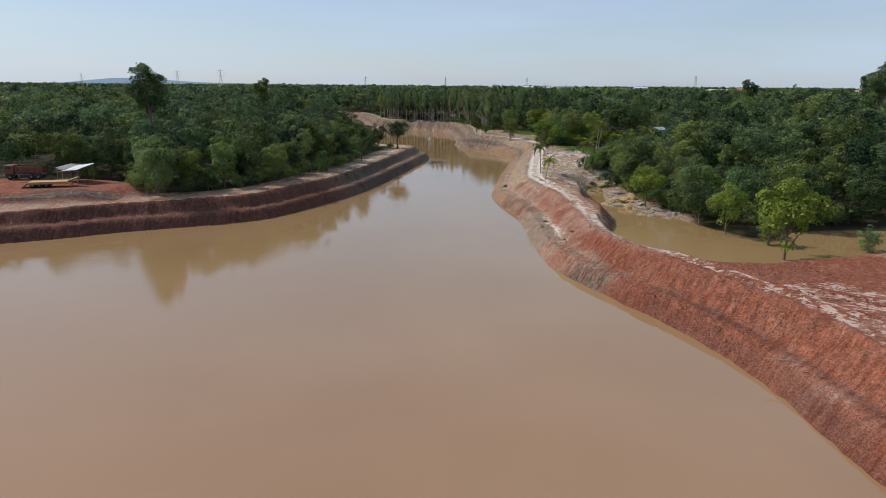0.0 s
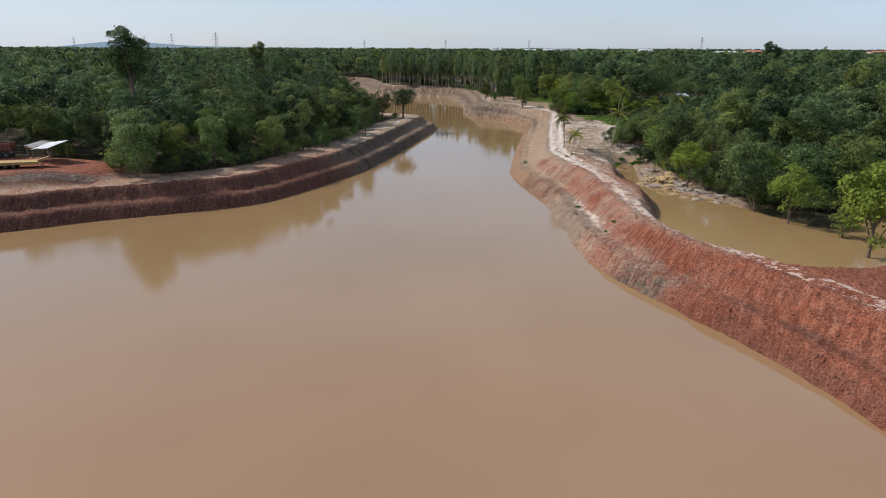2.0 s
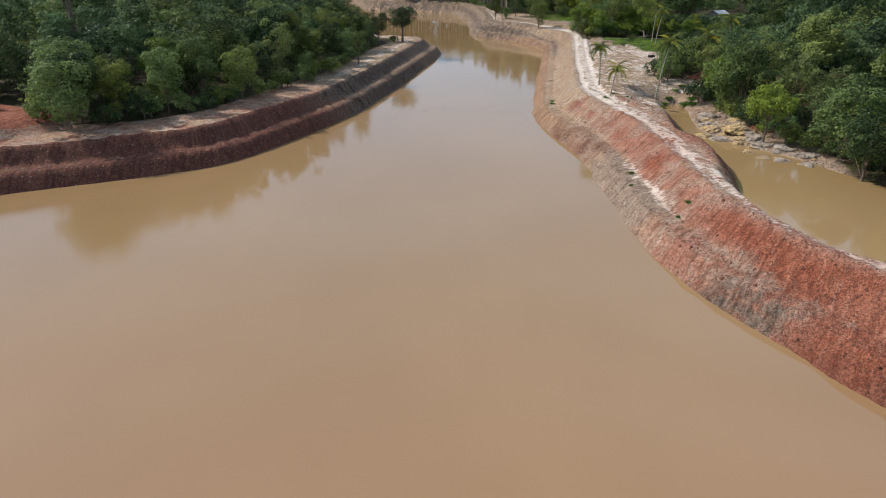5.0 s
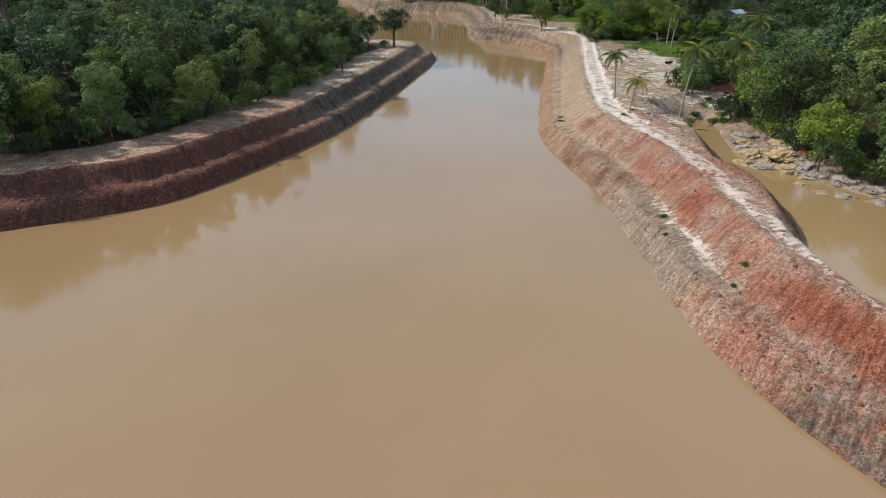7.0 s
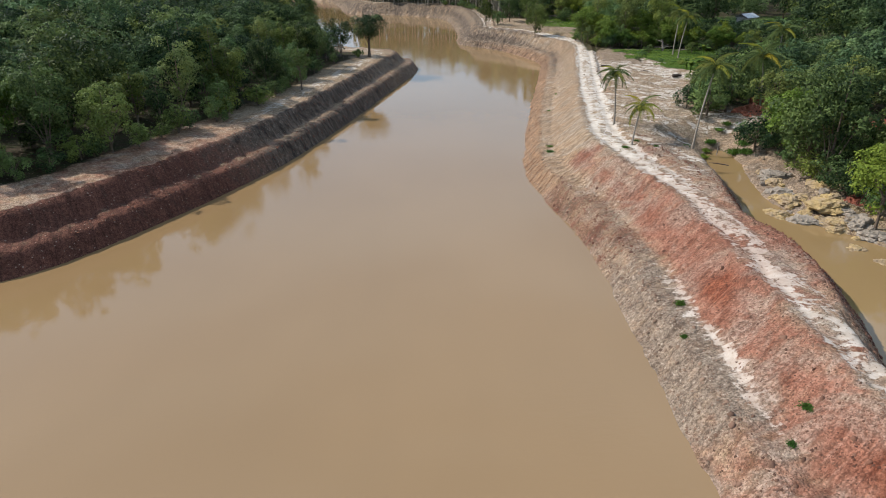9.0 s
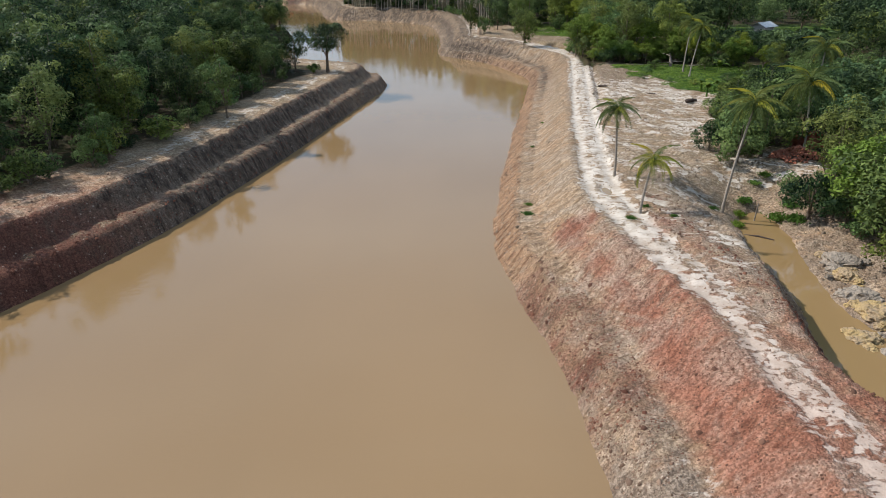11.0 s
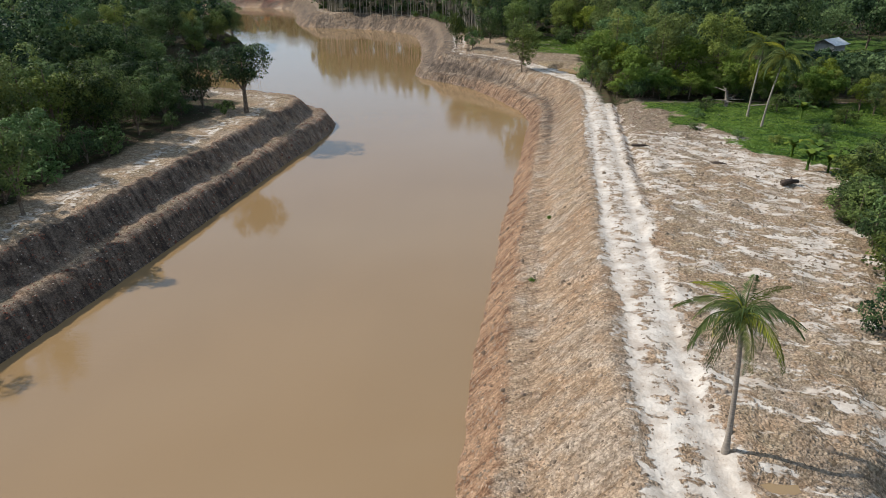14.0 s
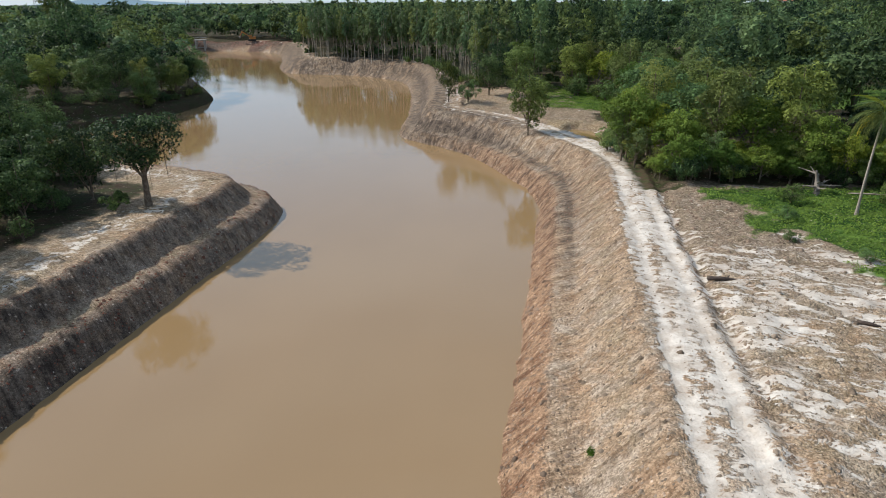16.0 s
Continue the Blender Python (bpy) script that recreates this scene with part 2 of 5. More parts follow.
def water_material(name, a, b, near_red=(1, 1, 1)):
    n = Nodes(name)
    big = n.noise(0.025, 4, (1, 0.5, 1))
    color = n.mix(n.step(big, 0.35, 0.65), a, b)
    # red silt hangs in the water beside the red bank
    silt = n.node("ShaderNodeSeparateXYZ")
    n.put(n.node("ShaderNodeNewGeometry").outputs["Position"], silt.inputs[0])
    color = n.mix(n.step(n.maths("ADD", silt.outputs[1], n.maths("MULTIPLY", big, 30.0)), 50.0, 105.0, 1.0, 0.0), color, n.mix(1.0, color, near_red, "MULTIPLY"))
    ripple = n.maths("ADD", n.noise(1.8, 4, (0.6, 1.5, 1), turn=0.2), n.maths("MULTIPLY", n.noise(0.25, 2), 0.6))
    calm = n.step(n.noise(0.03, 3), 0.42, 0.7, 0.006, 0.035)
    n.bump(ripple, calm, 0.5)
    n.finish(color, 0.045, 0.0, 0.5)
    n.shader.inputs["IOR"].default_value = 1.58
    return n.mat


SOIL = ground_material()
MUDDY = water_material("muddy_water", (0.236, 0.15, 0.072), (0.262, 0.166, 0.08), (1.05, 0.965, 1.02))
POND = water_material("pond_water", (0.255, 0.168, 0.078), (0.285, 0.188, 0.092))
BARK = worn("bark", (0.12, 0.085, 0.06), (0.2, 0.16, 0.12), 4.0, 0.9)
PALE_BARK = worn("pale_bark", (0.42, 0.37, 0.3), (0.3, 0.25, 0.2), 2.5, 0.85)
PALM_BARK = worn("palm_bark", (0.27, 0.23, 0.19), (0.36, 0.31, 0.26), 3.0, 0.9, stretch=(1, 1, 5))
LEAF = leaf_material("leaf_deep", (0.015, 0.032, 0.014), (0.19, 0.27, 0.086))
LEAF_FRESH = leaf_material("leaf_fresh", (0.05, 0.09, 0.014), (0.2, 0.27, 0.045))
LEAF_AIRY = leaf_material("leaf_airy", (0.06, 0.088, 0.03), (0.2, 0.25, 0.08))
LEAF_GUM = leaf_material("leaf_gum", (0.065, 0.105, 0.045), (0.23, 0.3, 0.13))
LEAF_WOODS = leaf_material("leaf_woods", (0.014, 0.03, 0.015), (0.172, 0.25, 0.097), by_attribute=True)
LEAF_PALM = leaf_material("leaf_palm", (0.06, 0.09, 0.025), (0.18, 0.21, 0.065))
LEAF_YELLOW = leaf_material("leaf_yellow_palm", (0.2, 0.22, 0.025), (0.44, 0.37, 0.045))
GRASS = leaf_material("grass_blade", (0.05, 0.11, 0.02), (0.19, 0.29, 0.06))


# ---- plan ----
def smooth(points, steps=5):
    """A curve through the points of a plan line."""
    p = np.array([points[0], *points, points[-1]], float)
    out = []
    for i in range(1, len(p) - 2):
        for k in range(steps):
            t = k / steps
            out.append(0.5 * (2 * p[i] + (p[i + 1] - p[i - 1]) * t + (2 * p[i - 1] - 5 * p[i] + 4 * p[i + 1] - p[i + 2]) * t**2
                              + (3 * p[i] - p[i - 1] - 3 * p[i + 1] + p[i + 2]) * t**3))
    return np.array([*out, p[-1]])


EAST_SHORE = smooth([(31, -70), (29.2, 10), (28.5, 36), (27.4, 50), (25.5, 57.5), (23.9, 61.8), (22, 66), (20.2, 70.5), (18.2, 75), (16.6, 79.5), (15.6, 84), (15.05, 90), (14.9, 100), (14.7, 113),
                     (13.4, 121.5), (12, 129), (11.3, 136), (11.9, 144), (13.7, 157), (15.6, 170), (18.9, 190), (21.4, 205.3), (23, 216),
                     (22.2, 223.5), (17.4, 237.5), (12.6, 246), (7.6, 251.5), (4.3, 258), (4.6, 272), (4.4, 286), (3, 312), (-2, 338),
                     (-20, 355), (-38, 361.5), (-47, 380), (-54, 412), (-66, 450), (-82, 464), (-100, 470), (-112, 468)])
WEST_SHORE = smooth([(-240, 40), (-110, 72), (-64.4, 91.6), (-51.5, 99.3), (-38.5, 105.8), (-30.5, 111.3), (-24.6, 122.3), (-20.6, 132), (-17.6, 140.5),
                     (-14.4, 154.5), (-12, 166.5), (-9.3, 182.5), (-7.3, 194.5), (-5.2, 206), (-4.8, 213), (-6.5, 217), (-10.7, 220.6),
                     (-22.3, 225.8), (-34, 229), (-52, 240), (-60, 252), (-50, 262), (-45.2, 268), (-43.5, 284), (-42.3, 296),
                     (-46, 308), (-60, 335), (-80, 375), (-98, 422), (-112, 462)])
BASIN = np.array([*EAST_SHORE, *WEST_SHORE[::-1], (-240, -70)])
POND_RIM = smooth([(37, 70.8), (33.6, 71.3), (30.6, 74.6), (27.6, 79.6), (26, 87), (26.8, 95), (28.6, 101), (29.2, 107), (27.8, 113), (28.9, 119), (30, 127), (30.6, 133),
                   (32, 137.3), (34.3, 138.6), (34.6, 134), (33.2, 128), (32.4, 121), (34.6, 114.5), (38, 109.5), (41.2, 102), (44.2, 95), (48, 91),
                   (56, 96), (68, 97), (76, 90), (68, 79), (56, 77), (47, 74), (37, 70.8)], 4)
PUDDLES = ((20.6, 137.3, 0.5, 1.5), (23.3, 139.4, 1.5, 0.45))
DITCH_RIM = smooth([(29.5, 239.5), (31.3, 234.5), (34, 230), (36.5, 231.5), (35, 237), (32, 241.5), (29.5, 239.5)], 4)


def nearest(x, y, line):
    """Distance to a plan line, and how far along it the nearest point lies."""
    best, along, run = np.full(x.shape, 1e9), np.zeros(x.shape), 0.0
    for (ax, ay), (bx, by) in zip(line[:-1], line[1:]):
        ux, uy = bx - ax, by - ay
        size = ux * ux + uy * uy
        if size < 1e-9:
            continue
        t = np.clip(((x - ax) * ux + (y - ay) * uy) / size, 0, 1)
        d = (x - ax - t * ux) ** 2 + (y - ay - t * uy) ** 2
        near = d < best
        best = np.where(near, d, best)
        along = np.where(near, run + t * size**0.5, along)
        run += size**0.5
    return np.sqrt(best), along


def within(x, y, ring):
    """Whether points lie inside a closed plan line."""
    odd = np.zeros(x.shape, bool)
    for (ax, ay), (bx, by) in zip(ring, np.roll(ring, -1, 0)):
        if ay != by:
            odd ^= ((ay > y) != (by > y)) & (x < (bx - ax) * (y - ay) / (by - ay) + ax)
    return odd


def lattice(x, y, seed):
    h = (x.astype(np.int64) * 374761393 + y.astype(np.int64) * 668265263 + seed * 1442695041) & 0xFFFFFFFF
    h = ((h ^ (h >> 13)) * 1274126177) & 0xFFFFFFFF
    return ((h ^ (h >> 16)) & 0xFFFF) / 65535.0


def bumps(x, y, size, seed=0, layers=3):
    """Smooth noise from -1 to 1 with features of that size."""
    total, weight, power = np.zeros(np.shape(x)), 0.0, 1.0
    for k in range(layers):
        u, v = np.asarray(x) * 2**k / size, np.asarray(y) * 2**k / size
        i, j = np.floor(u), np.floor(v)
        f, g = u - i, v - j
        f, g = f * f * (3 - 2 * f), g * g * (3 - 2 * g)
        s = seed + 17 * k
        low = lattice(i, j, s) * (1 - f) + lattice(i + 1, j, s) * f
        high = lattice(i, j + 1, s) * (1 - f) + lattice(i + 1, j + 1, s) * f
        total = total + power * (2 * (low * (1 - g) + high * g) - 1)
        weight += power
        power *= 0.5
    return total / weight


def ease(v, low, high):
    t = np.clip((v - low) / (high - low), 0, 1)
    return t * t * (3 - 2 * t)


def terrain(x, y):
    """Height of the ground, and what it is made of, for arrays of plan points."""
    x, y = np.asarray(x, float), np.asarray(y, float)
    de, se = nearest(x, y, EAST_SHORE)
    dw, sw = nearest(x, y, WEST_SHORE)
    wet = within(x, y, BASIN)
    east = de < dw
    edge = 0.3 * bumps(x, y, 3.2, 1) + 0.16 * bumps(x, y, 0.9, 2)
    signed = np.where(wet, -de, de) + edge * (y < 300)
    de = np.where(np.abs(de) < 3, np.abs(signed), de)
    wet = np.where(east & (np.abs(signed) < 3), signed < 0, wet)
    wob = (0.22 * bumps(x, y, 6, 3) + 0.14 * bumps(x, y, 1.3, 4)) * ease(np.minimum(de, dw), 0.0, 2.0)
    d_e, d_w = np.where(wet, -de, de + wob), np.where(wet, -dw, dw + wob)
    far_e = ease(y, 222, 250)
    top_e = 4.5 + 0.25 * bumps(x, y, 30, 8)
    h_e = np.interp(d_e, [-6, 0, 1.7, 1.9, 3.5, 3.7, 6.9, 7.2, 9999], [-4.4, 0, 1.7, 1.8, 1.98, 2.1, 4.45, 4.5, 4.5])
    h_far = np.interp(d_e, [-6, 0, 1.0, 2.5, 5.3, 5.6, 9999], [-4.4, 0, 1.4, 1.7, 4.45, 4.5, 4.5])
    h_e = (h_e * (1 - far_e) + h_far * far_e) * (top_e / 4.5)
    h_w = np.interp(d_w, [-6, 0, 1.2, 1.35, 3.1, 3.25, 4.7, 4.9, 9999], [-4.8, 0, 1.72, 1.82, 2.02, 2.12, 3.8, 3.9, 4.0])
    h = np.where(east, h_e, h_w)
    # the pond behind the east bank, and the low woodland beside it
    dp, sp = nearest(x, y, POND_RIM)
    in_pond = within(x, y, POND_RIM)
    low_side = ease(de, 14.5, 19) * ease(y, 76, 80) * (1 - ease(y, 128, 136))
    rise = 1.05 - 0.98 * low_side - 0.62 * ease(y, 128, 136)
    near_pond = east & ~wet & (dp < 60)
    pond_h = np.where(in_pond, 2.0 - np.minimum(dp * 0.5, 1.2), 2.0 + rise * (dp + 0.35 * bumps(x, y, 2.2, 6)) + 0.1)
    h = np.where(near_pond, np.minimum(h, pond_h), h)
    clay = np.exp(-(((x - 36.2) / 2.8) ** 2 + ((y - 118) / 7.5) ** 2))
    h = np.where(near_pond, h + clay * (0.35 + 0.75 * bumps(x, y, 2.4, 63) + 0.3 * bumps(x, y, 0.8, 64)), h)
    dd, _ = nearest(x, y, DITCH_RIM)
    in_ditch = within(x, y, DITCH_RIM)
    h = np.where(in_ditch, 3.7 - np.minimum(dd * 0.5, 0.8), np.where((dd < 3) & (de > 8.5), np.minimum(h, 3.7 + dd * 0.7), h))
    # the raised red yard west of the basin
    yard = (1 - ease(np.hypot((x + 76) / 26, (y - 114) / 11.5), 0.75, 1.0)) * ~wet * ease(dw, 5.5, 9.5)
    h = h + 1.4 * yard + 1.1 * np.exp(-((y - 104 - 0.35 * (x + 66)) / 1.9) ** 2) * ease(x, -92, -84) * (1 - ease(x, -60, -54)) * (1 + 0.3 * bumps(x, y, 3, 58)) * (x < 0)
    far = ease(np.hypot(x, y - 150), 500, 1500)
    h = h + far * 3.0 * bumps(x, y, 400, 11)
    # clods, ruts and rills
    bank = ~wet & (np.minimum(de, dw) < 8)
    along = np.where(east, se, sw)
    dry = np.where(east, de, dw)
    h = h + np.where(bank, (0.15 + 0.12 * far_e + 0.07 * ~east) * bumps(along + 0.5 * dry * far_e, dry * 0.35, 1.0, 21) * ease(dry, 0.3, 1.5) + 0.09 * bumps(x, y, 1.1, 22), 0)
    crest = east & ~wet & (de > 7) & (de < 11)
    rut = np.exp(-((de - 8.0) / 0.34) ** 2) + np.exp(-((de - 10.1) / 0.34) ** 2)
    h = h + np.where(crest, -0.12 * rut + 0.05 * bumps(x, y, 1.2, 31), 0)
    field = east & ~wet & (de >= 10.6) & (y > 120)
    h = h + np.where(field & ~in_pond, 0.3 * np.abs(bumps(x * 0.7 + y * 0.4, y, 2.2, 41)) + 0.26 * bumps(x, y, 1.1, 42) - 0.45 * np.exp(-((de - 11.5) / 0.45) ** 2) * ease(y, 160, 180), 0)
    for px, py, wide, long in PUDDLES:
        h = h - 0.34 * np.exp(-(((x - px) / wide) ** 2 + ((y - py) / long) ** 2))
    # soils
    land = ~wet | (np.minimum(de, dw) < 1.6)
    rough = 0.5 * bumps(x, y, 5, 51) + 0.5 * bumps(x, y, 14, 52)
    red_e = (1 - ease(y + 14 * rough, 80, 140)) * (0.56 + 0.5 * rough) + 0.5 * (1 - ease(y, 66, 90)) + (0.26 + 0.3 * bumps(x, y, 6, 55)) * np.exp(-((de - 5.2) / 1.7) ** 2) * (1 - ease(y, 124, 138))
    red_e = red_e + 0.34 * ease(de, 5.5, 7.5) * (1 - ease(de, 11, 14)) * ease(y, 96, 108) * (1 - ease(y, 126, 136))
    red_e = red_e + 0.6 * np.exp(-((x - 17.3) / 1.6) ** 2 - ((y - 131.7) / 1.6) ** 2) + 0.4 * np.exp(-((x - 23.0) / 1.2) ** 2 - ((y - 130) / 2.2) ** 2)
    red_e = red_e + 0.16 * (1 - ease(de, 1.6, 2.8)) * ease(y, 138, 155) * (1 - ease(y, 215, 235)) + 0.3 * np.exp(-((x - 15) / 5) ** 2 - ((y - 256) / 6) ** 2)
    red_e = red_e + (0.3 + 0.3 * rough) * np.exp(-((de - 5.0) / 1.9) ** 2) * ease(y, 94, 104) * (1 - ease(y, 128, 136))
    red_w = (1 - ease(y + 8 * rough, 132, 165)) * 0.5 + 1.2 * yard
    red = np.where(east, red_e, red_w) * land
    sandy = ease(y, 110, 150)
    crown_way = np.exp(-((de - 8.6 - 0.7 * sandy - 0.5 * bumps(x, y, 12, 54)) / (1.7 + 1.1 * sandy)) ** 4) * (0.45 + 0.06 * ease(y, 82, 95) + 0.02 * sandy)
    white_e = np.where(de > 6.9, np.maximum(crown_way + 0.03, (0.43 + 0.14 * rough + 0.09 * ease(y, 148, 185)) * ease(de, 7.5, 9) * ease(y, 112, 126) * (1 - ease(x, 29.5, 32) * (y < 141)) * (1 - 0.45 * ease(y, 184, 200) * (de > 11.5))), 0.0)
    white_e = np.maximum(white_e, 0.44 * ease(de, 7.5, 8.5) * (1 - ease(de, 17, 21)) * (1 - ease(y, 60, 68)))
    white_e = white_e + (0.22 * rut * sandy) * crest + 0.5 * np.exp(-((de - 3.4 - 0.4 * bumps(x, y, 4, 56)) / 1.15) ** 2) * ease(y, 82, 92) * (1 - ease(y, 104, 116))
    white_e = white_e + 0.2 * np.exp(-((de - 2.6) / 0.5) ** 2) * ease(y, 128, 150) * (1 - ease(y, 215, 232))
    white_e = white_e * (1 - 0.35 * ease(y, 232, 250))
    white_w = 0.46 * np.exp(-((dw - 8.0) / 2.6) ** 2) * (0.5 + ease(y, 125, 165) * 0.55) * (1 - ease(y, 225, 235))
    white = np.where(east, white_e, white_w) * land
    grey_e = 0.66 * (1 - ease(de, 2.2, 4.2)) * ease(y, 84, 93) * (1 - ease(y, 106, 120)) + 0.5 * ease(de, 11.0, 12.4) * ease(y, 82, 95) * (1 - ease(y, 140, 155))
    grey_e = grey_e + 0.3 * np.exp(-((de - 3.3) / 0.7) ** 2) + 0.36 * ease(y, 222, 250) * (de < 12) + 0.62 * ease(y, 172, 192) * ease(de, 10.8, 12.0) * (1 - ease(y, 212, 225))
    grey_e = grey_e + 0.5 * np.exp(-((y - 75) / 4.5) ** 4) * (1 - ease(de + 0.8 * rough, 1.8, 3.8)) + 0.3 * np.exp(-((y - 79) / 4) ** 2 - ((de - 4.2) / 1.2) ** 2)
    mound = np.exp(-((y - 104 - 0.35 * (x + 66)) / 2.6) ** 2) * (x > -95) * (x < -54)
    grey_w = 0.1 * np.exp(-((y - 104 - 0.35 * (x + 66)) / 2.0) ** 2) * (x > -92) * (x < -55) + 0.48 * ease(y, 126, 150) * (dw < 5.4) + 0.5 * ((yard > 0.02) & (yard < 0.55))
    grey = np.where(east, grey_e, grey_w) * land
    # west slopes: dark red soil, with their shade put into the colour too
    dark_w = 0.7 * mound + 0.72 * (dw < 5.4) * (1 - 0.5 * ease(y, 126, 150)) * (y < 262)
    dark_e = 0.5 * np.exp(-((de - 12.6) / 1.3) ** 2) * (y > 80) * (y < 136) + (0.36 * (1 - ease(de, 1.0, 2.4)) * (1 + 0.5 * bumps(x, y, 4, 70)) + (0.4 + 0.25 * bumps(x, y, 3, 69)) * np.exp(-((de - 3.1) / 0.7) ** 2) + 0.16) * (de < 6.8) * (1 - ease(y, 62, 88))
    dark_e = dark_e + (0.5 + 0.7 * rough + 0.25 * bumps(x, y, 2.2, 68)) * (1 - ease(de + 1.5 * rough, 2.4, 5.4)) * ease(y + 9 * rough, 101, 116) * (1 - ease(y + 8 * rough, 122, 140))
    dark_e = dark_e + 0.75 * ease(y, 450, 462) * (x < -60) * (de < 16)
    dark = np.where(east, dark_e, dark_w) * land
    # west bench near dw 2.5: pale soil, its sunlight put into the colour too
    pale = np.where(east, 0.42 * np.exp(-((de - 5.4) / 1.3) ** 2) * ease(y, 150, 180) * (1 - ease(y, 215, 230)) + 0.46 * ease(de, 10.2, 12) * ease(y, 122, 142) + 0.22 * ((de > 7) & (de < 10.5)) * ease(y, 70, 120), 0.5 * ease(dw, 5.2, 6) * (1 - yard) * (0.25 + 0.75 * ease(y, 128, 160)) + (0.52 + 0.3 * bumps(x, y, 5, 67)) * np.exp(-((dw - 2.5) / 0.6) ** 2) * (0.55 + 0.45 * ease(y, 120, 150))) * land
    green_e = ease(x + 0.33 * (y - 172) + 5.0 * rough + 3.5 * bumps(x, y, 2.5, 59), 43.0, 48.0) * ease(y, 166, 174) * (1 - ease(y, 203, 209)) * (de > 10)
    green_e = np.maximum(green_e, 0.7 * ease(x + 2 * rough, 33, 36) * ease(y, 249, 256) * (1 - ease(y, 275, 285)))
    green_e = np.maximum(green_e, 0.55 * ease(x + 2 * rough, 26, 30) * ease(y, 250, 258) * (1 - ease(y, 280, 300)))
    litter_e = np.maximum(ease(x + 4 * rough, 38, 43) * (y < 172) * (y > 78), ease(x - 0.1 * (y - 205), 29.5, 33) * (y > 206) * (1 - 0.9 * (green_e > 0.2)))
    litter_e = np.maximum(litter_e, ease(de, 9, 14) * (y > 285)) * (1 - 0.9 * np.exp(-(((x - 38.5) / 3.6) ** 2 + ((y - 143.5) / 3.6) ** 2) ** 2))
    litter_e = np.maximum(litter_e, ease(x + 10 * rough, 56, 68)) * ~((y > 170) & (y < 206) & (x < 62))
    litter_w = np.maximum(ease(dw + 3 * rough, 10.5, 14), ease(y, 240, 262)) * (1 - ease(yard, 0.02, 0.2))
    litter = np.where(east, litter_e, litter_w) * land
    yellow = 0.33 * ease(bumps(x, y, 9, 57), 0.1, 0.5) * east * (de > 11) * sandy + np.exp(-(((x - 36.8) / 3.2) ** 2 + ((y - 117) / 7.5) ** 2)) * land * 0.8 + 0.5 * ((dd < 4) & ~in_ditch)
    # west slopes: painted shade deepens the umber, the sunlit bench gets half
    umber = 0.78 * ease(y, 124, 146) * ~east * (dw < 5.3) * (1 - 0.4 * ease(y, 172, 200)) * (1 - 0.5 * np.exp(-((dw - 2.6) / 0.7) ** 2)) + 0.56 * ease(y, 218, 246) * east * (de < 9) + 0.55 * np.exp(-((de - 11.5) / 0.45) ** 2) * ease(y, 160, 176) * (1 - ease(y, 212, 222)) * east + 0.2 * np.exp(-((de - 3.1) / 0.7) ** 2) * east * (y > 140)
    scarp = 0.75 * (1 - ease(de + 0.35 * bumps(x, y, 1.6, 66), 1.3, 2.9)) * east * land * ease(y, 118, 136) * (1 - 0.6 * ease(y, 232, 262))
    umber = umber + east * ((0.5 + 0.3 * bumps(x, y, 2.5, 72)) * np.exp(-((y - 75.5) / 4.5) ** 4) * (1 - ease(de + 0.6 * rough, 1.2, 3.0)) + 0.5 * ease(y, 224, 232) * (1 - ease(y, 258, 272)) * ease(de, 9.6, 11) + 0.42 * ease(y, 182, 200) * (1 - ease(y, 214, 226)) * ease(de, 11, 12.5) + 0.42 * ease(y, 180, 206) * (1 - ease(y, 218, 240)) * (de < 7))
    flow = np.stack([along, dry, scarp], 1) if x.ndim == 1 else None
    soils = (red, white, green_e * east * land), (grey, litter * (1 - np.clip(yellow * 1.6, 0, 1)), yellow), (dark, pale, umber * land)
    return h, soils, flow


def height(x, y):
    return float(terrain(np.array([x]), np.array([y]))[0][0])


def heights(points):
    p = np.asarray(points, float)
    return terrain(p[:, 0], p[:, 1])[0]


# ---- mesh helpers ----
def mesh_of(name, verts, faces, material, tint=None, bough=None):
    """One mesh from arrays: verts (n, 3), faces (m, k)."""
    verts, faces = np.asarray(verts, np.float32), np.asarray(faces, np.int32)
    me = bpy.data.meshes.new(name)
    me.vertices.add(len(verts))
    me.vertices.foreach_set("co", verts.ravel())
    me.loops.add(faces.size)
    me.loops.foreach_set("vertex_index", faces.ravel())
    me.polygons.add(len(faces))
    me.polygons.foreach_set("loop_start", np.arange(0, faces.size, faces.shape[1], dtype=np.int32))
    me.polygons.foreach_set("loop_total", np.full(len(faces), faces.shape[1], np.int32))
    me.materials.append(material)
    for key, values in (("tint", tint), ("bough", bough)):
        if values is not None:
            layer = me.attributes.new(key, "FLOAT", "POINT")
            layer.data.foreach_set("value", np.asarray(values, np.float32))
    me.update(calc_edges=True)
    return me


def part(name, bm, material, parent=None, label="", flat=False):
    """Links a bmesh as one mesh object under a thing or a part."""
    me = bpy.data.meshes.new(name)
    bmesh.ops.recalc_face_normals(bm, faces=bm.faces)
    bm.to_mesh(me)
    bm.free()
    me.materials.append(material)
    if not flat:
        me.polygons.foreach_set("use_smooth", [True] * len(me.polygons))
    ob = new(name, me)
    ob.parent = parent
    if label:
        ob["label"] = label
    return ob


def under(name, me, parent):
    ob = new(name, me)
    ob.parent = parent
    return ob


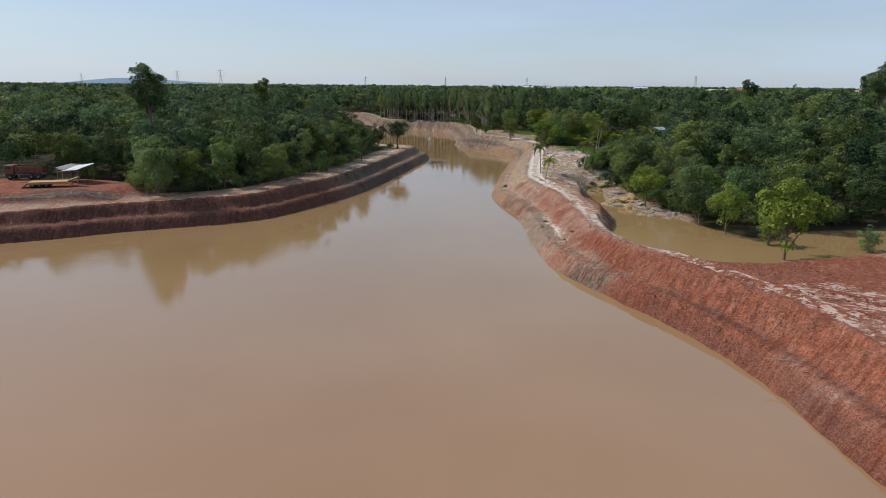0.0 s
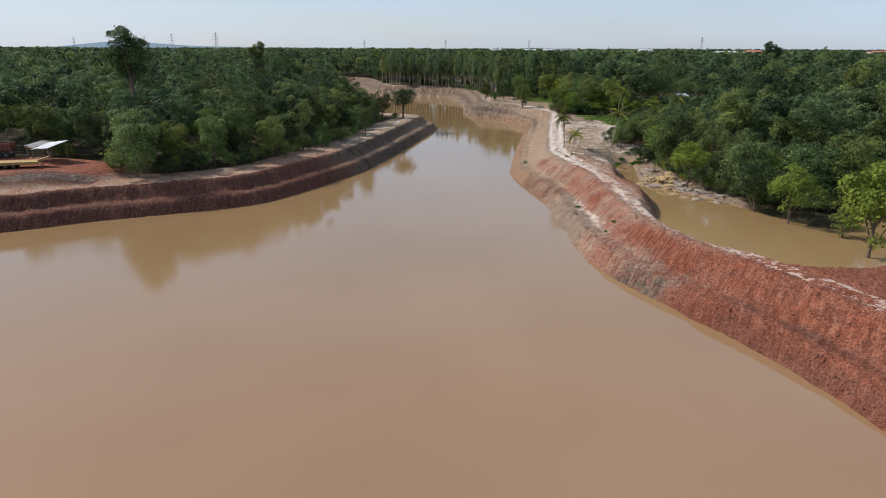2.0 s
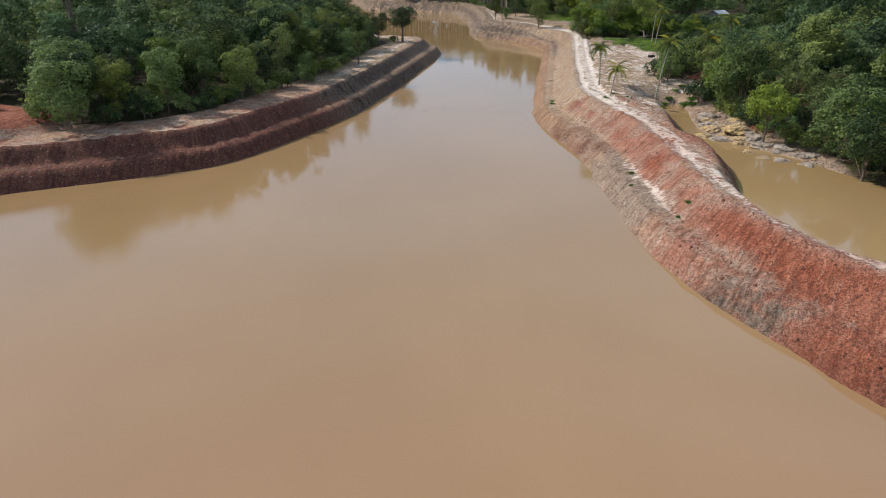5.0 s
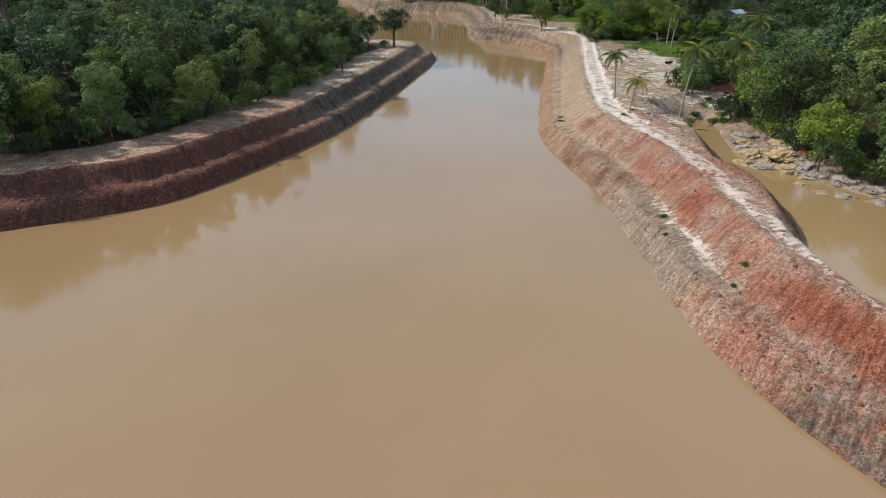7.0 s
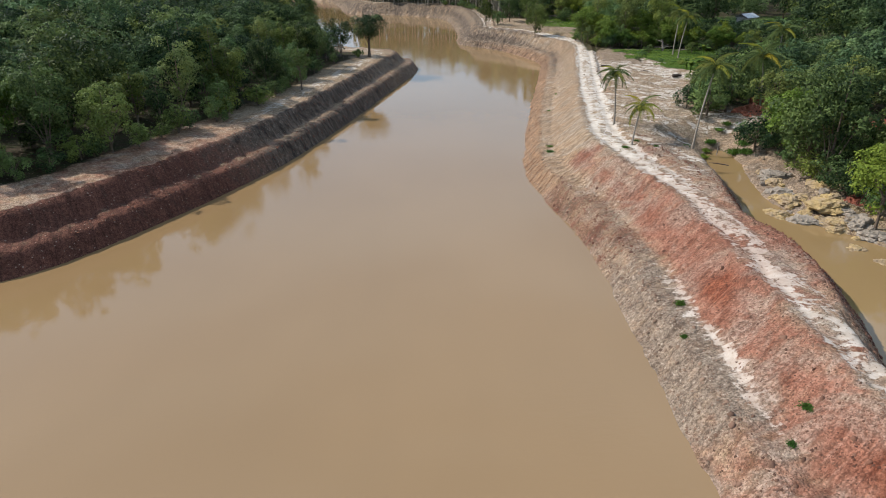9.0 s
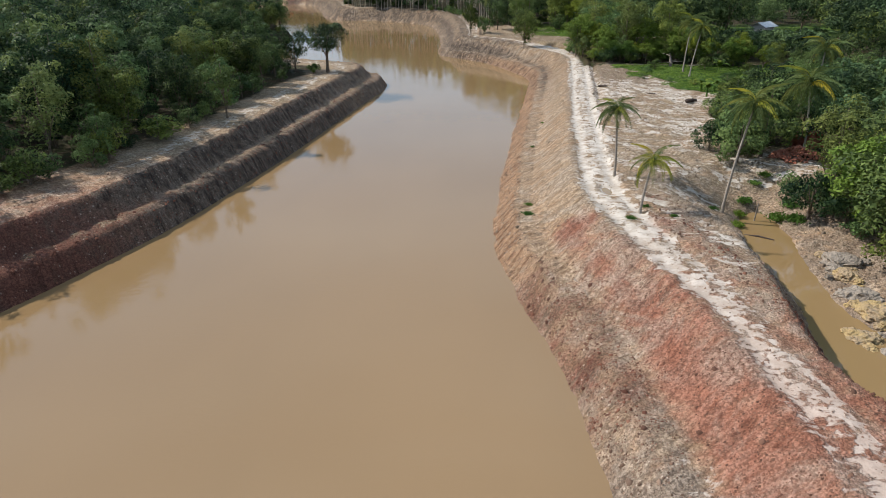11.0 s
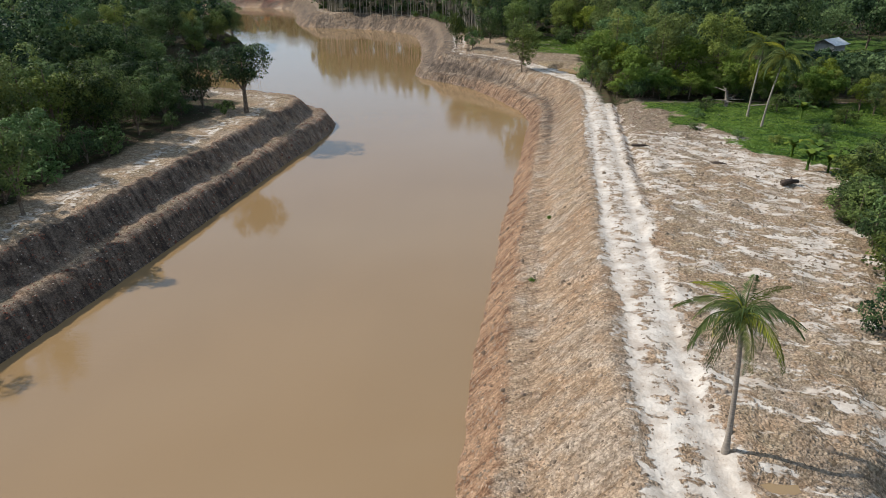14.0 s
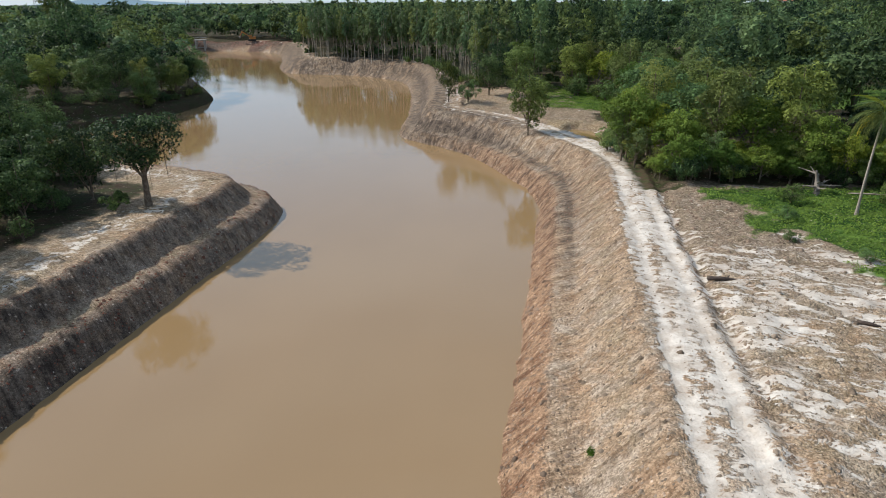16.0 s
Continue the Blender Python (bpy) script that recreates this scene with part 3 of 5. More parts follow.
def tubes(runs, sides=6):
    """Verts and quads of tapered tubes; a run is a list of (point, radius)."""
    verts, faces = [], []
    for run in runs:
        start = len(verts)
        for k, (p, r) in enumerate(run):
            a, b = Vector(run[max(k - 1, 0)][0]), Vector(run[min(k + 1, len(run) - 1)][0])
            q = (b - a).to_track_quat("Z", "Y")
            for s in range(sides):
                w = 2 * math.pi * s / sides
                verts.append(Vector(p) + q @ Vector((r * math.cos(w), r * math.sin(w), 0)))
        for k in range(len(run) - 1):
            for s in range(sides):
                i, j = start + k * sides + s, start + k * sides + (s + 1) % sides
                faces.append((i, j, j + sides, i + sides))
    return np.array([tuple(v) for v in verts]), np.array(faces)


def leaves(points, normals, size, rng, slim=0.5):
    """Pointed leaves at points; returns verts (n, 3, 3)."""
    n = normals / (np.linalg.norm(normals, axis=1, keepdims=True) + 1e-9)
    t = rng.normal(size=n.shape)
    t -= n * (t * n).sum(1, keepdims=True)
    t /= np.linalg.norm(t, axis=1, keepdims=True) + 1e-9
    b = np.cross(n, t)
    s = (size * rng.uniform(0.65, 1.3, len(n)))[:, None]
    return np.stack([points + t * s - n * s * 0.3, points - t * s * 0.7 + b * s * slim, points - t * s * 0.7 - b * s * slim], 1)


def crown_points(rng, wide, tall, count, lobes=14, foot=0.0, lean=0.55):
    """Places and directions of the leaves of a crown: flattened overhanging clumps with gaps between. Its middle is tall / 2 over foot."""
    centre = np.zeros((lobes, 3))
    for k in range(lobes):
        v = rng.normal(size=3)
        centre[k] = v / np.linalg.norm(v) * rng.uniform(0.35, 0.84)
    centre[:, 2] = centre[:, 2] * 0.95 + 0.05
    radius = rng.uniform(0.15, 0.34, lobes)
    pick = rng.choice(lobes, count, p=radius**2 / (radius**2).sum())
    way = rng.normal(size=(count, 3))
    way[:, 2] += lean
    way += centre[pick] * 0.8
    way /= np.linalg.norm(way, axis=1, keepdims=True)
    shell = np.where(rng.random(count) < 0.76, rng.uniform(0.8, 1.08, count), rng.uniform(0.35, 1.35, count))
    p = centre[pick] * np.array([wide, wide, tall / 2]) + way * (radius[pick] * shell)[:, None] * np.array([wide, wide, 0.85 * wide])
    n = way + 0.5 * rng.normal(size=(count, 3)) + np.array([0, 0, 0.35])
    return p + np.array([0, 0, foot + tall / 2]), n, rng.random(lobes)[pick]


def crown(rng, wide, tall, count, leaf, lobes=14, foot=0.0, lean=0.55):
    p, n, bough = crown_points(rng, wide, tall, count, lobes, foot, lean)
    return leaves(p, n, leaf, rng), np.repeat(bough, 3)


def leaf_mesh(name, quads, material, bough=None):
    return mesh_of(name, quads.reshape(-1, 3), np.arange(len(quads) * 3).reshape(-1, 3), material, bough=bough)


def reorder(grown, material):
    return grown[0], material, grown[1]


def tree_thing(name, seed, wide, high, bare, count, leaf, leaf_mat, bark, label, category="tree", lobes=14, stems=1, thick=0.16):
    """A tree: an empty at its foot, a trunk with limbs, and a crown. bare: height of the lowest leaves."""
    rng = np.random.default_rng(seed)
    base = new(name)
    runs = []
    for s in range(stems):
        ax, ay = rng.uniform(-0.5, 0.5, 2) * (1 if stems > 1 else 0.3)
        fork = bare + (high - bare) * 0.3
        spine = [((0.2 * s * ax, 0.2 * s * ay, -0.4), thick * 1.5), ((ax * 0.3, ay * 0.3, bare * 0.5), thick), ((ax, ay, fork), thick * 0.75),
                 ((ax * 1.5, ay * 1.5, high * 0.86), thick * 0.2)]
        runs.append(spine)
        for k in range(5):
            w = 2 * math.pi * (k / 5 + rng.uniform(0, 0.15))
            z = bare * 0.75 + (fork - bare * 0.75) * rng.uniform(0.1, 1.0)
            out = wide * rng.uniform(0.5, 0.8)
            top = z + (high - z) * rng.uniform(0.35, 0.65)
            runs.append([((ax * z / fork, ay * z / fork, z), thick * 0.5), ((ax + out * 0.5 * math.cos(w), ay + out * 0.5 * math.sin(w), z + (top - z) * 0.6), thick * 0.3),
                         ((ax + out * math.cos(w), ay + out * math.sin(w), top), thick * 0.08)])
    v, f = tubes(runs, 6)
    under("trunk", mesh_of("trunk", v, f, bark), base)
    under("crown", leaf_mesh("crown", *reorder(crown(rng, wide, high - bare, count, leaf, lobes, bare), leaf_mat)), base)
    return tagged(base, label, category)


# ---- ground, water ----
def spaced(mid, step_low, step_high, end_low, end_high, grow):
    mid = list(mid)
    s, p, after = step_high, mid[-1], []
    while p < end_high:
        s *= grow
        p += s
        after.append(p)
    s, p, before = step_low, mid[0], []
    while p > end_low:
        s *= grow
        p -= s
        before.append(p)
    return np.array(before[::-1] + mid + after)


def graded(stops, end_low, end_high, grow):
    """Plan lines of the ground sheet: closer where the banks are, wider towards the horizon."""
    mid = np.concatenate([np.arange(a, b - 1e-6, s) for (a, s), (b, _) in zip(stops[:-1], stops[1:])])
    return spaced(mid, stops[0][1], stops[-1][1], end_low, end_high, grow)


gx = graded([(-68, 0.5), (-26, 0.4), (-3, 0.8), (3, 0.32), (42, 0.6), (56, 0.6)], -4500, 4500, 1.16)
gy = graded([(26, 0.5), (56, 0.36), (150, 0.32), (218, 0.42), (266, 0.7), (272, 0.7)], -900, 4600, 1.045)
GX, GY = np.meshgrid(gx, gy)
GH, soils, flow = terrain(GX.ravel(), GY.ravel())
nx, ny = len(gx), len(gy)
index = np.arange(nx * ny).reshape(ny, nx)
quads = np.stack([index[:-1, :-1], index[:-1, 1:], index[1:, 1:], index[1:, :-1]], -1).reshape(-1, 4)
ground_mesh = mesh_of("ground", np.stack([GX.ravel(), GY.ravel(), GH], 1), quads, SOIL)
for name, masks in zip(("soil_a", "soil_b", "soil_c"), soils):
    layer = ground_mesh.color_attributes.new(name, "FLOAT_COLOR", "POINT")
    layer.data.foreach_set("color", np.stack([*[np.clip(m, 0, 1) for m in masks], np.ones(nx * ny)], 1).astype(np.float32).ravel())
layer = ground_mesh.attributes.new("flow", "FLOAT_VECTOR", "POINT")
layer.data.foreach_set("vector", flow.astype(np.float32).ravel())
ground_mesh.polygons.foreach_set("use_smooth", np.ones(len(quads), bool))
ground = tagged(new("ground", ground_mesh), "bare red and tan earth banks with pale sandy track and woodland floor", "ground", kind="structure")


def sheet(name, x0, y0, x1, y1, z, material, label, step=20):
    us, vs = np.linspace(x0, x1, max(2, int((x1 - x0) / step) + 1)), np.linspace(y0, y1, max(2, int((y1 - y0) / step) + 1))
    U, V = np.meshgrid(us, vs)
    k = np.arange(U.size).reshape(U.shape)
    q = np.stack([k[:-1, :-1], k[:-1, 1:], k[1:, 1:], k[1:, :-1]], -1).reshape(-1, 4)
    return tagged(new(name, mesh_of(name, np.stack([U.ravel(), V.ravel(), np.full(U.size, z)], 1), q, material)), label, "water", kind="structure")


sheet("water", -250, -72, 34, 480, 0.0, MUDDY, "still brown muddy water of a dug reservoir")
sheet("water", 25, 74, 82, 140, 2.0, POND, "shallow brown flood water behind the earth bank", 10)
sheet("water", 28.5, 229, 37.5, 242.5, 3.7, POND, "small brown puddle in a dug ditch", 4)
for k, (px, py, wide, long) in enumerate(PUDDLES):
    bm = bmesh.new()
    bmesh.ops.create_circle(bm, cap_ends=True, segments=24, radius=1.0, matrix=pose(px, py, height(px, py) + 0.12) @ Matrix.Diagonal((wide * 1.25, long * 1.25, 1, 1)))
    tagged(part("puddle", bm, POND), "shallow tan puddle in a rut of the sandy track", "puddle", kind="structure")


# ---- woods ----
WEST_WOODS = np.array([(-20.5, 205), (-22.5, 188), (-23.2, 172), (-24.4, 160), (-27.4, 147), (-33.6, 132), (-38.2, 123.5), (-46, 115.5), (-55, 113.5), (-58, 123), (-66, 128),
                       (-84, 130), (-108, 114), (-240, 70), (-800, 300), (-800, 800), (-200, 800), (-128, 500), (-118, 448), (-86, 376), (-65, 335), (-49, 309), (-45, 297),
                       (-46.5, 284), (-49, 270), (-64, 266), (-68, 250), (-57, 235), (-37, 223), (-24, 217)])
EAST_WOODS = np.array([(39.5, 116), (38, 129), (37.5, 141), (36, 147), (37, 153), (40, 162), (44.5, 171.5), (48, 175), (62, 178), (66, 190), (60, 203), (48.5, 207.6), (34.8, 208.8), (32.5, 215),
                       (33, 226), (38, 232), (41, 246), (43, 262), (34, 277), (19, 285), (14, 300), (13, 317), (4.5, 341), (-20, 360), (-31, 366), (-37, 374), (-44, 394),
                       (-50, 424), (-62, 458), (-80, 476), (-120, 490), (-190, 800), (900, 800), (900, 70), (100, 64), (84, 76), (80, 96), (66, 101), (53, 98), (47, 100), (43, 107)])


def scatter(ring, step, rng, box):
    """Uneven grid of plan points inside a closed line."""
    x, y = np.meshgrid(np.arange(box[0], box[2], step), np.arange(box[1], box[3], step))
    x, y = x.ravel() + rng.uniform(-0.42, 0.42, x.size) * step, y.ravel() + rng.uniform(-0.42, 0.42, y.size) * step
    keep = within(x, y, ring)
    return np.stack([x[keep], y[keep]], 1)


def off_path(p):
    """How far plan points lie from the line along the middle of the basin."""
    return np.hypot(p[:, 0] - 5, p[:, 1] - np.clip(p[:, 1], 0, 150))


def rim_distance(p, ring):
    return nearest(p[:, 0], p[:, 1], np.array([*ring, ring[0]]))[0]


KINDS = {}
for key, args in {
    "round": (11, 3.9, 9.8, 0.1, 4800, 0.185, LEAF, BARK, "dense dark green broadleaf tree at the forest edge"),
    "tall": (12, 3.5, 12.5, 0.3, 5200, 0.185, LEAF, BARK, "tall dark green broadleaf tree at the forest edge"),
    "wide": (13, 4.8, 10.5, 0.2, 5600, 0.2, LEAF, BARK, "wide spreading dark green tree at the forest edge"),
    "airy": (20, 3.4, 11.0, 0.8, 3400, 0.16, LEAF_AIRY, BARK, "airy light olive-green tree at the forest edge"),
    "slender": (14, 2.3, 8.5, 0.9, 2200, 0.16, LEAF, BARK, "slender green tree with thin trunk at the forest edge"),
    "fresh": (15, 3.5, 8.2, 1.3, 3800, 0.18, LEAF_FRESH, BARK, "bright green leafy tree at the forest edge"),
    "low": (16, 2.9, 4.6, 0.0, 2200, 0.16, LEAF, BARK, "low dense green bush tree at the forest edge"),
    "shrub": (21, 2.7, 4.2, 0.0, 1050, 0.2, LEAF, BARK, "low dense green bush at the forest edge"),
    "emergent": (19, 4.6, 25.0, 11.5, 8500, 0.25, LEAF, BARK, "very tall dark tree rising above the forest"),
    "gum": (17, 2.0, 18.0, 2.6, 2500, 0.21, LEAF_GUM, PALE_BARK, "tall pale-trunked eucalyptus tree in a plantation"),
    "gum_slim": (18, 1.7, 16.5, 2.4, 2000, 0.2, LEAF_GUM, PALE_BARK, "slim pale-trunked eucalyptus tree in a plantation"),
}.items():
    KINDS[key] = tree_thing("eucalyptus_tree" if "gum" in key else "bush" if key in ("low", "shrub") else "broadleaf_tree", *args, thick=0.085 if "gum" in key else 0.4 if key == "emergent" else 0.15,
                            lobes=52 if key in ("wide", "tall", "round", "emergent", "gum", "gum_slim") else 36)
USED = set()


def plant(key, x, y, size=1.0, turn=None, group="", label="", sink=0.1, tall=1.0):
    """Stands a copy of a kind of tree on the ground; the first one is the built tree itself."""
    m = pose(x, y, height(x, y) - sink, 0, 0, random.uniform(0, 360) if turn is None else turn) @ Matrix.Diagonal((size, size, size * tall, 1))
    if key in USED:
        ob = copy_thing(KINDS[key], m)
    else:
        USED.add(key)
        ob = KINDS[key]
        ob.matrix_basis = m
    if key in USED and ob is not KINDS[key]:
        ob.scale = (size, size, size * tall)
    return tagged(ob, label, group=group)


def front_row(p, d, r):
    """The rows of trees that stand nearest to open ground."""
    x, y = p[:, 0], p[:, 1]
    return ((r < 8.5) & (d < 150) & (y < 290) & (x > -80) & (x < 66)) | ((r < 7.5) & (y > 280) & (y < 385) & (x > -48) & (x < 30))


rng = np.random.default_rng(5)
edge_trees, woods = [], []
for ring, box in ((WEST_WOODS, (-330, 60, -15, 620)), (EAST_WOODS, (-130, 60, 420, 620))):
    near = scatter(ring, 4.6, rng, box)
    gum = scatter(ring, 3.0, rng, (-50, 288, 40, 385))
    near = np.concatenate([near[~((near[:, 1] > 288) & (near[:, 1] < 385) & (near[:, 0] > -50) & (near[:, 0] < 40))], gum])
    d, r = off_path(near), rim_distance(near, ring)
    front = front_row(near, d, r)
    edge_trees += list(near[front])
    rest = near[~front & (d < 110)]
    mid = scatter(ring, 6.5, rng, box)
    dm, rm = off_path(mid), rim_distance(mid, ring)
    mid = mid[(((dm >= 110) & (dm < 260)) | ((mid[:, 0] < -18) & (mid[:, 0] > -150) & (mid[:, 1] > 380) & (mid[:, 1] < 530))) & ~front_row(mid, dm, rm)]
    wide_box = (-800, 60, 900, 800)
    back = scatter(ring, 11.0, rng, wide_box)
    back = back[off_path(back) >= 260]
    in_view = [p[np.abs(p[:, 0] - 3) < 0.72 * (p[:, 1] + 3) + 14] for p in (rest, mid, back)]
    woods += in_view

gum_row = lambda x, y: 287 < y < 405 and 2 - 0.75 * max(0, y - 312) < x < 62
clearing = lambda x, y: math.hypot(x - 39.2, y - 143.8) < 4.2
for x, y in edge_trees:
    if clearing(x, y):
        continue
    if gum_row(x, y):
        plant(rng.choice(["gum", "gum_slim"]), x, y, rng.uniform(0.85, 1.12), group="eucalyptus plantation")
    else:
        fringe = x < 0 and y < 225 and rim_distance(np.array([(x, y)]), WEST_WOODS)[0] < 3.6
        if fringe and rng.random() < 0.24:
            continue
        # east beyond y 198: paler leaf kinds, partly sunlight put into leaf colour
        key = rng.choice(["slender", "low", "tall", "round", "airy"], p=[0.26, 0.1, 0.26, 0.34, 0.04]) if fringe else rng.choice(["round", "tall", "wide", "fresh", "airy"], p=[0.12, 0.1, 0.1, 0.34, 0.34]) if x > 0 and y > 198 else rng.choice(["round", "tall", "wide", "slender", "fresh", "low", "airy"], p=[0.25, 0.2, 0.2, 0.08, 0.07, 0.06, 0.14])
        size = rng.uniform(0.75, 1.1)
        if x < 0 and y < 225:
            size *= 0.85 if fringe else 1.1
        if x < -20 and 190 < y < 300:
            size *= 0.85
        if x > 30 and 138 < y < 182:
            key, size = ("low", rng.uniform(0.75, 1.1)) if x < 50 else (rng.choice(["round", "low", "slender"]), rng.uniform(0.55, 0.75))
        if 54 < x < 76 and 182 <= y < 226:
            size *= 0.55
        plant(key, x, y, size, group="trees along the forest edge")
# bushes that close the forest edge down to the ground
for ring, low, high, gap in ((WEST_WOODS, 100, 300, 3.0), (EAST_WOODS, 76, 345, 2.2)):
    loop = smooth([*ring, ring[0]], 1)
    for (ax, ay), (bx, by) in zip(loop[:-1], loop[1:]):
        run = math.hypot(bx - ax, by - ay)
        for k in range(int(run / gap)):
            t = (k + rng.uniform(0.2, 0.8)) / (run / gap)
            x, y = ax + (bx - ax) * t + rng.uniform(-0.8, 0.8), ay + (by - ay) * t + rng.uniform(-0.8, 0.8)
            if low < y < high and -62 < x < 66 and not clearing(x, y) and not (-27 < x < -15 and 186 < y < 222):
                # sunny stretch: lighter-leaved kinds stand in for sunlight on the foliage
                sunny = x > 30 and 196 < y < 218
                plant(rng.choice(["fresh", "airy"] if sunny else ["shrub", "shrub", "low"]), x, y, rng.uniform(0.35, 0.6) if sunny or y > 286 else rng.uniform(0.5, 0.95), group="bushes along the forest edge", label="low dense green bush at the forest edge", tall=rng.uniform(0.7, 1.1))

for _ in range(46):
    x = rng.uniform(34, 60)
    y = float(np.interp(x, [34, 35, 48.5, 60], [212, 208.8, 207.6, 203])) + rng.uniform(-0.6, 3.2)
    plant(rng.choice(["shrub", "low", "fresh"]), x, y, rng.uniform(0.4, 0.62), group="bushes along the forest edge", label="low dense green bush at the forest edge", tall=rng.uniform(0.8, 1.2))

# the depth of the woods: one canopy of clumped leaves
TEMPLATES = {}
LEVELS = ((1500, 0.24), (860, 0.3), (540, 0.4), (240, 0.64), (105, 1.0))
for level, (count, _) in enumerate(LEVELS):
    for k in range(4):
        grown = crown_points(np.random.default_rng(100 + 10 * level + k), 1.0, 2.0, count, 30 - 3 * level)
        upper = grown[0][:, 2] > (0.5, 0.62, 0.8, 0.9, 0.9)[level]
        TEMPLATES[level, k] = tuple(a[upper] for a in grown)
        TEMPLATES[level, k, "whole"] = grown
spots, ways, sizes, tints, boughs = [], [], [], [], []


def canopy_tree(q, x, y, z, wide, tall, leaf):
    w = rng.uniform(0, 6.283)
    c, s = math.cos(w), math.sin(w)
    turn = np.array([(c, s, 0), (-s, c, 0), (0, 0, 1)])
    spots.append((q[0] @ turn) * np.array([wide, wide, tall / 2]) + np.array([x, y, z]))
    ways.append((q[1] @ turn) / np.array([1, 1, max(tall / 2 / wide, 0.5)]))
    sizes.append(np.full(len(q[0]), leaf))
    tints.append(np.full(len(q[0]), rng.uniform(0, 1)))
    boughs.append(q[2])


for pts, size in zip(woods, [1.0, 1.15, 1.7] * 2):
    d = off_path(pts)
    ground_h = heights(pts)
    swell = 3.0 * bumps(pts[:, 0], pts[:, 1], 38, 71) + 4.5 * (rng.random(len(pts)) > 0.94)
    for (x, y), z, far, more in zip(pts, ground_h, d, swell):
        level = 0 if far < 75 else 1 if far < 130 else 2 if far < 200 else 3 if far < 330 else 4
        gum = gum_row(x, y)
        wide = (2.5 if gum else rng.uniform(2.5, 4.3)) * size
        top = (rng.uniform(15.5, 19.5) if gum else rng.uniform(7.5, 14) + more) + (1.0 if far > 260 else 0)
        tall = min(top - 1.0, (15.0 if gum else wide * rng.uniform(1.7, 2.4)))
        if math.hypot(x - 78.3, y - 240.3) < 7 or clearing(x, y):
            continue
        dx, dy = x - 78.3, y - 240.3
        if 34 < x < 76 and 136 < y < 182:
            top = min(top, 5.0 if x < 50 else 7.5)
            tall, wide = min(tall, top - 0.5), min(wide, 3.0)
        if abs(dx * 0.92 - dy * 0.38) < 9 and -75 < dy < 0:
            top = min(top, 3.0 - dy * 0.09)
            tall, wide = min(tall, top - 0.5), min(wide, 3.0)
        if gum and rng.random() < 0.5:
            canopy_tree(TEMPLATES[2, int(rng.integers(4))], x + 1.5, y - 1.0, z - 0.8, 1.8, 3.4, 0.4)
        shape = TEMPLATES[level, int(rng.integers(4)), "whole"] if gum or (y > 430 and -150 < x < 0) else TEMPLATES[level, int(rng.integers(4))]
        canopy_tree(shape, x, y, z + top - tall, wide, tall, LEVELS[level][1])
# beyond the first kilometre the woods are lower clumps out to the horizon
fx, fy = [], []
for ring_y, step in ((800, 21), (1100, 30), (1500, 42), (2100, 60), (3000, 90)):
    top_y = {800: 1100, 1100: 1500, 1500: 2100, 2100: 3000, 3000: 4200}[ring_y]
    x, y = np.meshgrid(np.arange(-0.85 * top_y, 0.85 * top_y, step), np.arange(ring_y, top_y, step))
    x, y = x.ravel() + rng.uniform(-0.4, 0.4, x.size) * step, y.ravel() + rng.uniform(-0.4, 0.4, x.size) * step
    keep = np.abs(x) < 0.8 * y
    fx.append(x[keep]), fy.append(y[keep])
fx, fy = np.concatenate(fx), np.concatenate(fy)
fz = heights(np.stack([fx, fy], 1))
small = [crown_points(np.random.default_rng(150 + k), 1.0, 2.0, 22, 6) for k in range(4)]
for x, y, z in zip(fx, fy, fz):
    wide = 5 + y * 0.008
    canopy_tree(small[int(rng.integers(4))], x, y, z + 1, wide, rng.uniform(7, 15), 0.42 * wide)
canopy = leaves(np.concatenate(spots), np.concatenate(ways), np.concatenate(sizes), rng)
woods_ob = new("woods", mesh_of("woods", canopy.reshape(-1, 3), np.arange(len(canopy) * 3).reshape(-1, 3), LEAF_WOODS, np.repeat(np.concatenate(tints), 3), np.repeat(np.concatenate(boughs), 3)))
tagged(woods_ob, "continuous dark green broadleaf forest canopy reaching the horizon", "forest", kind="stuff")

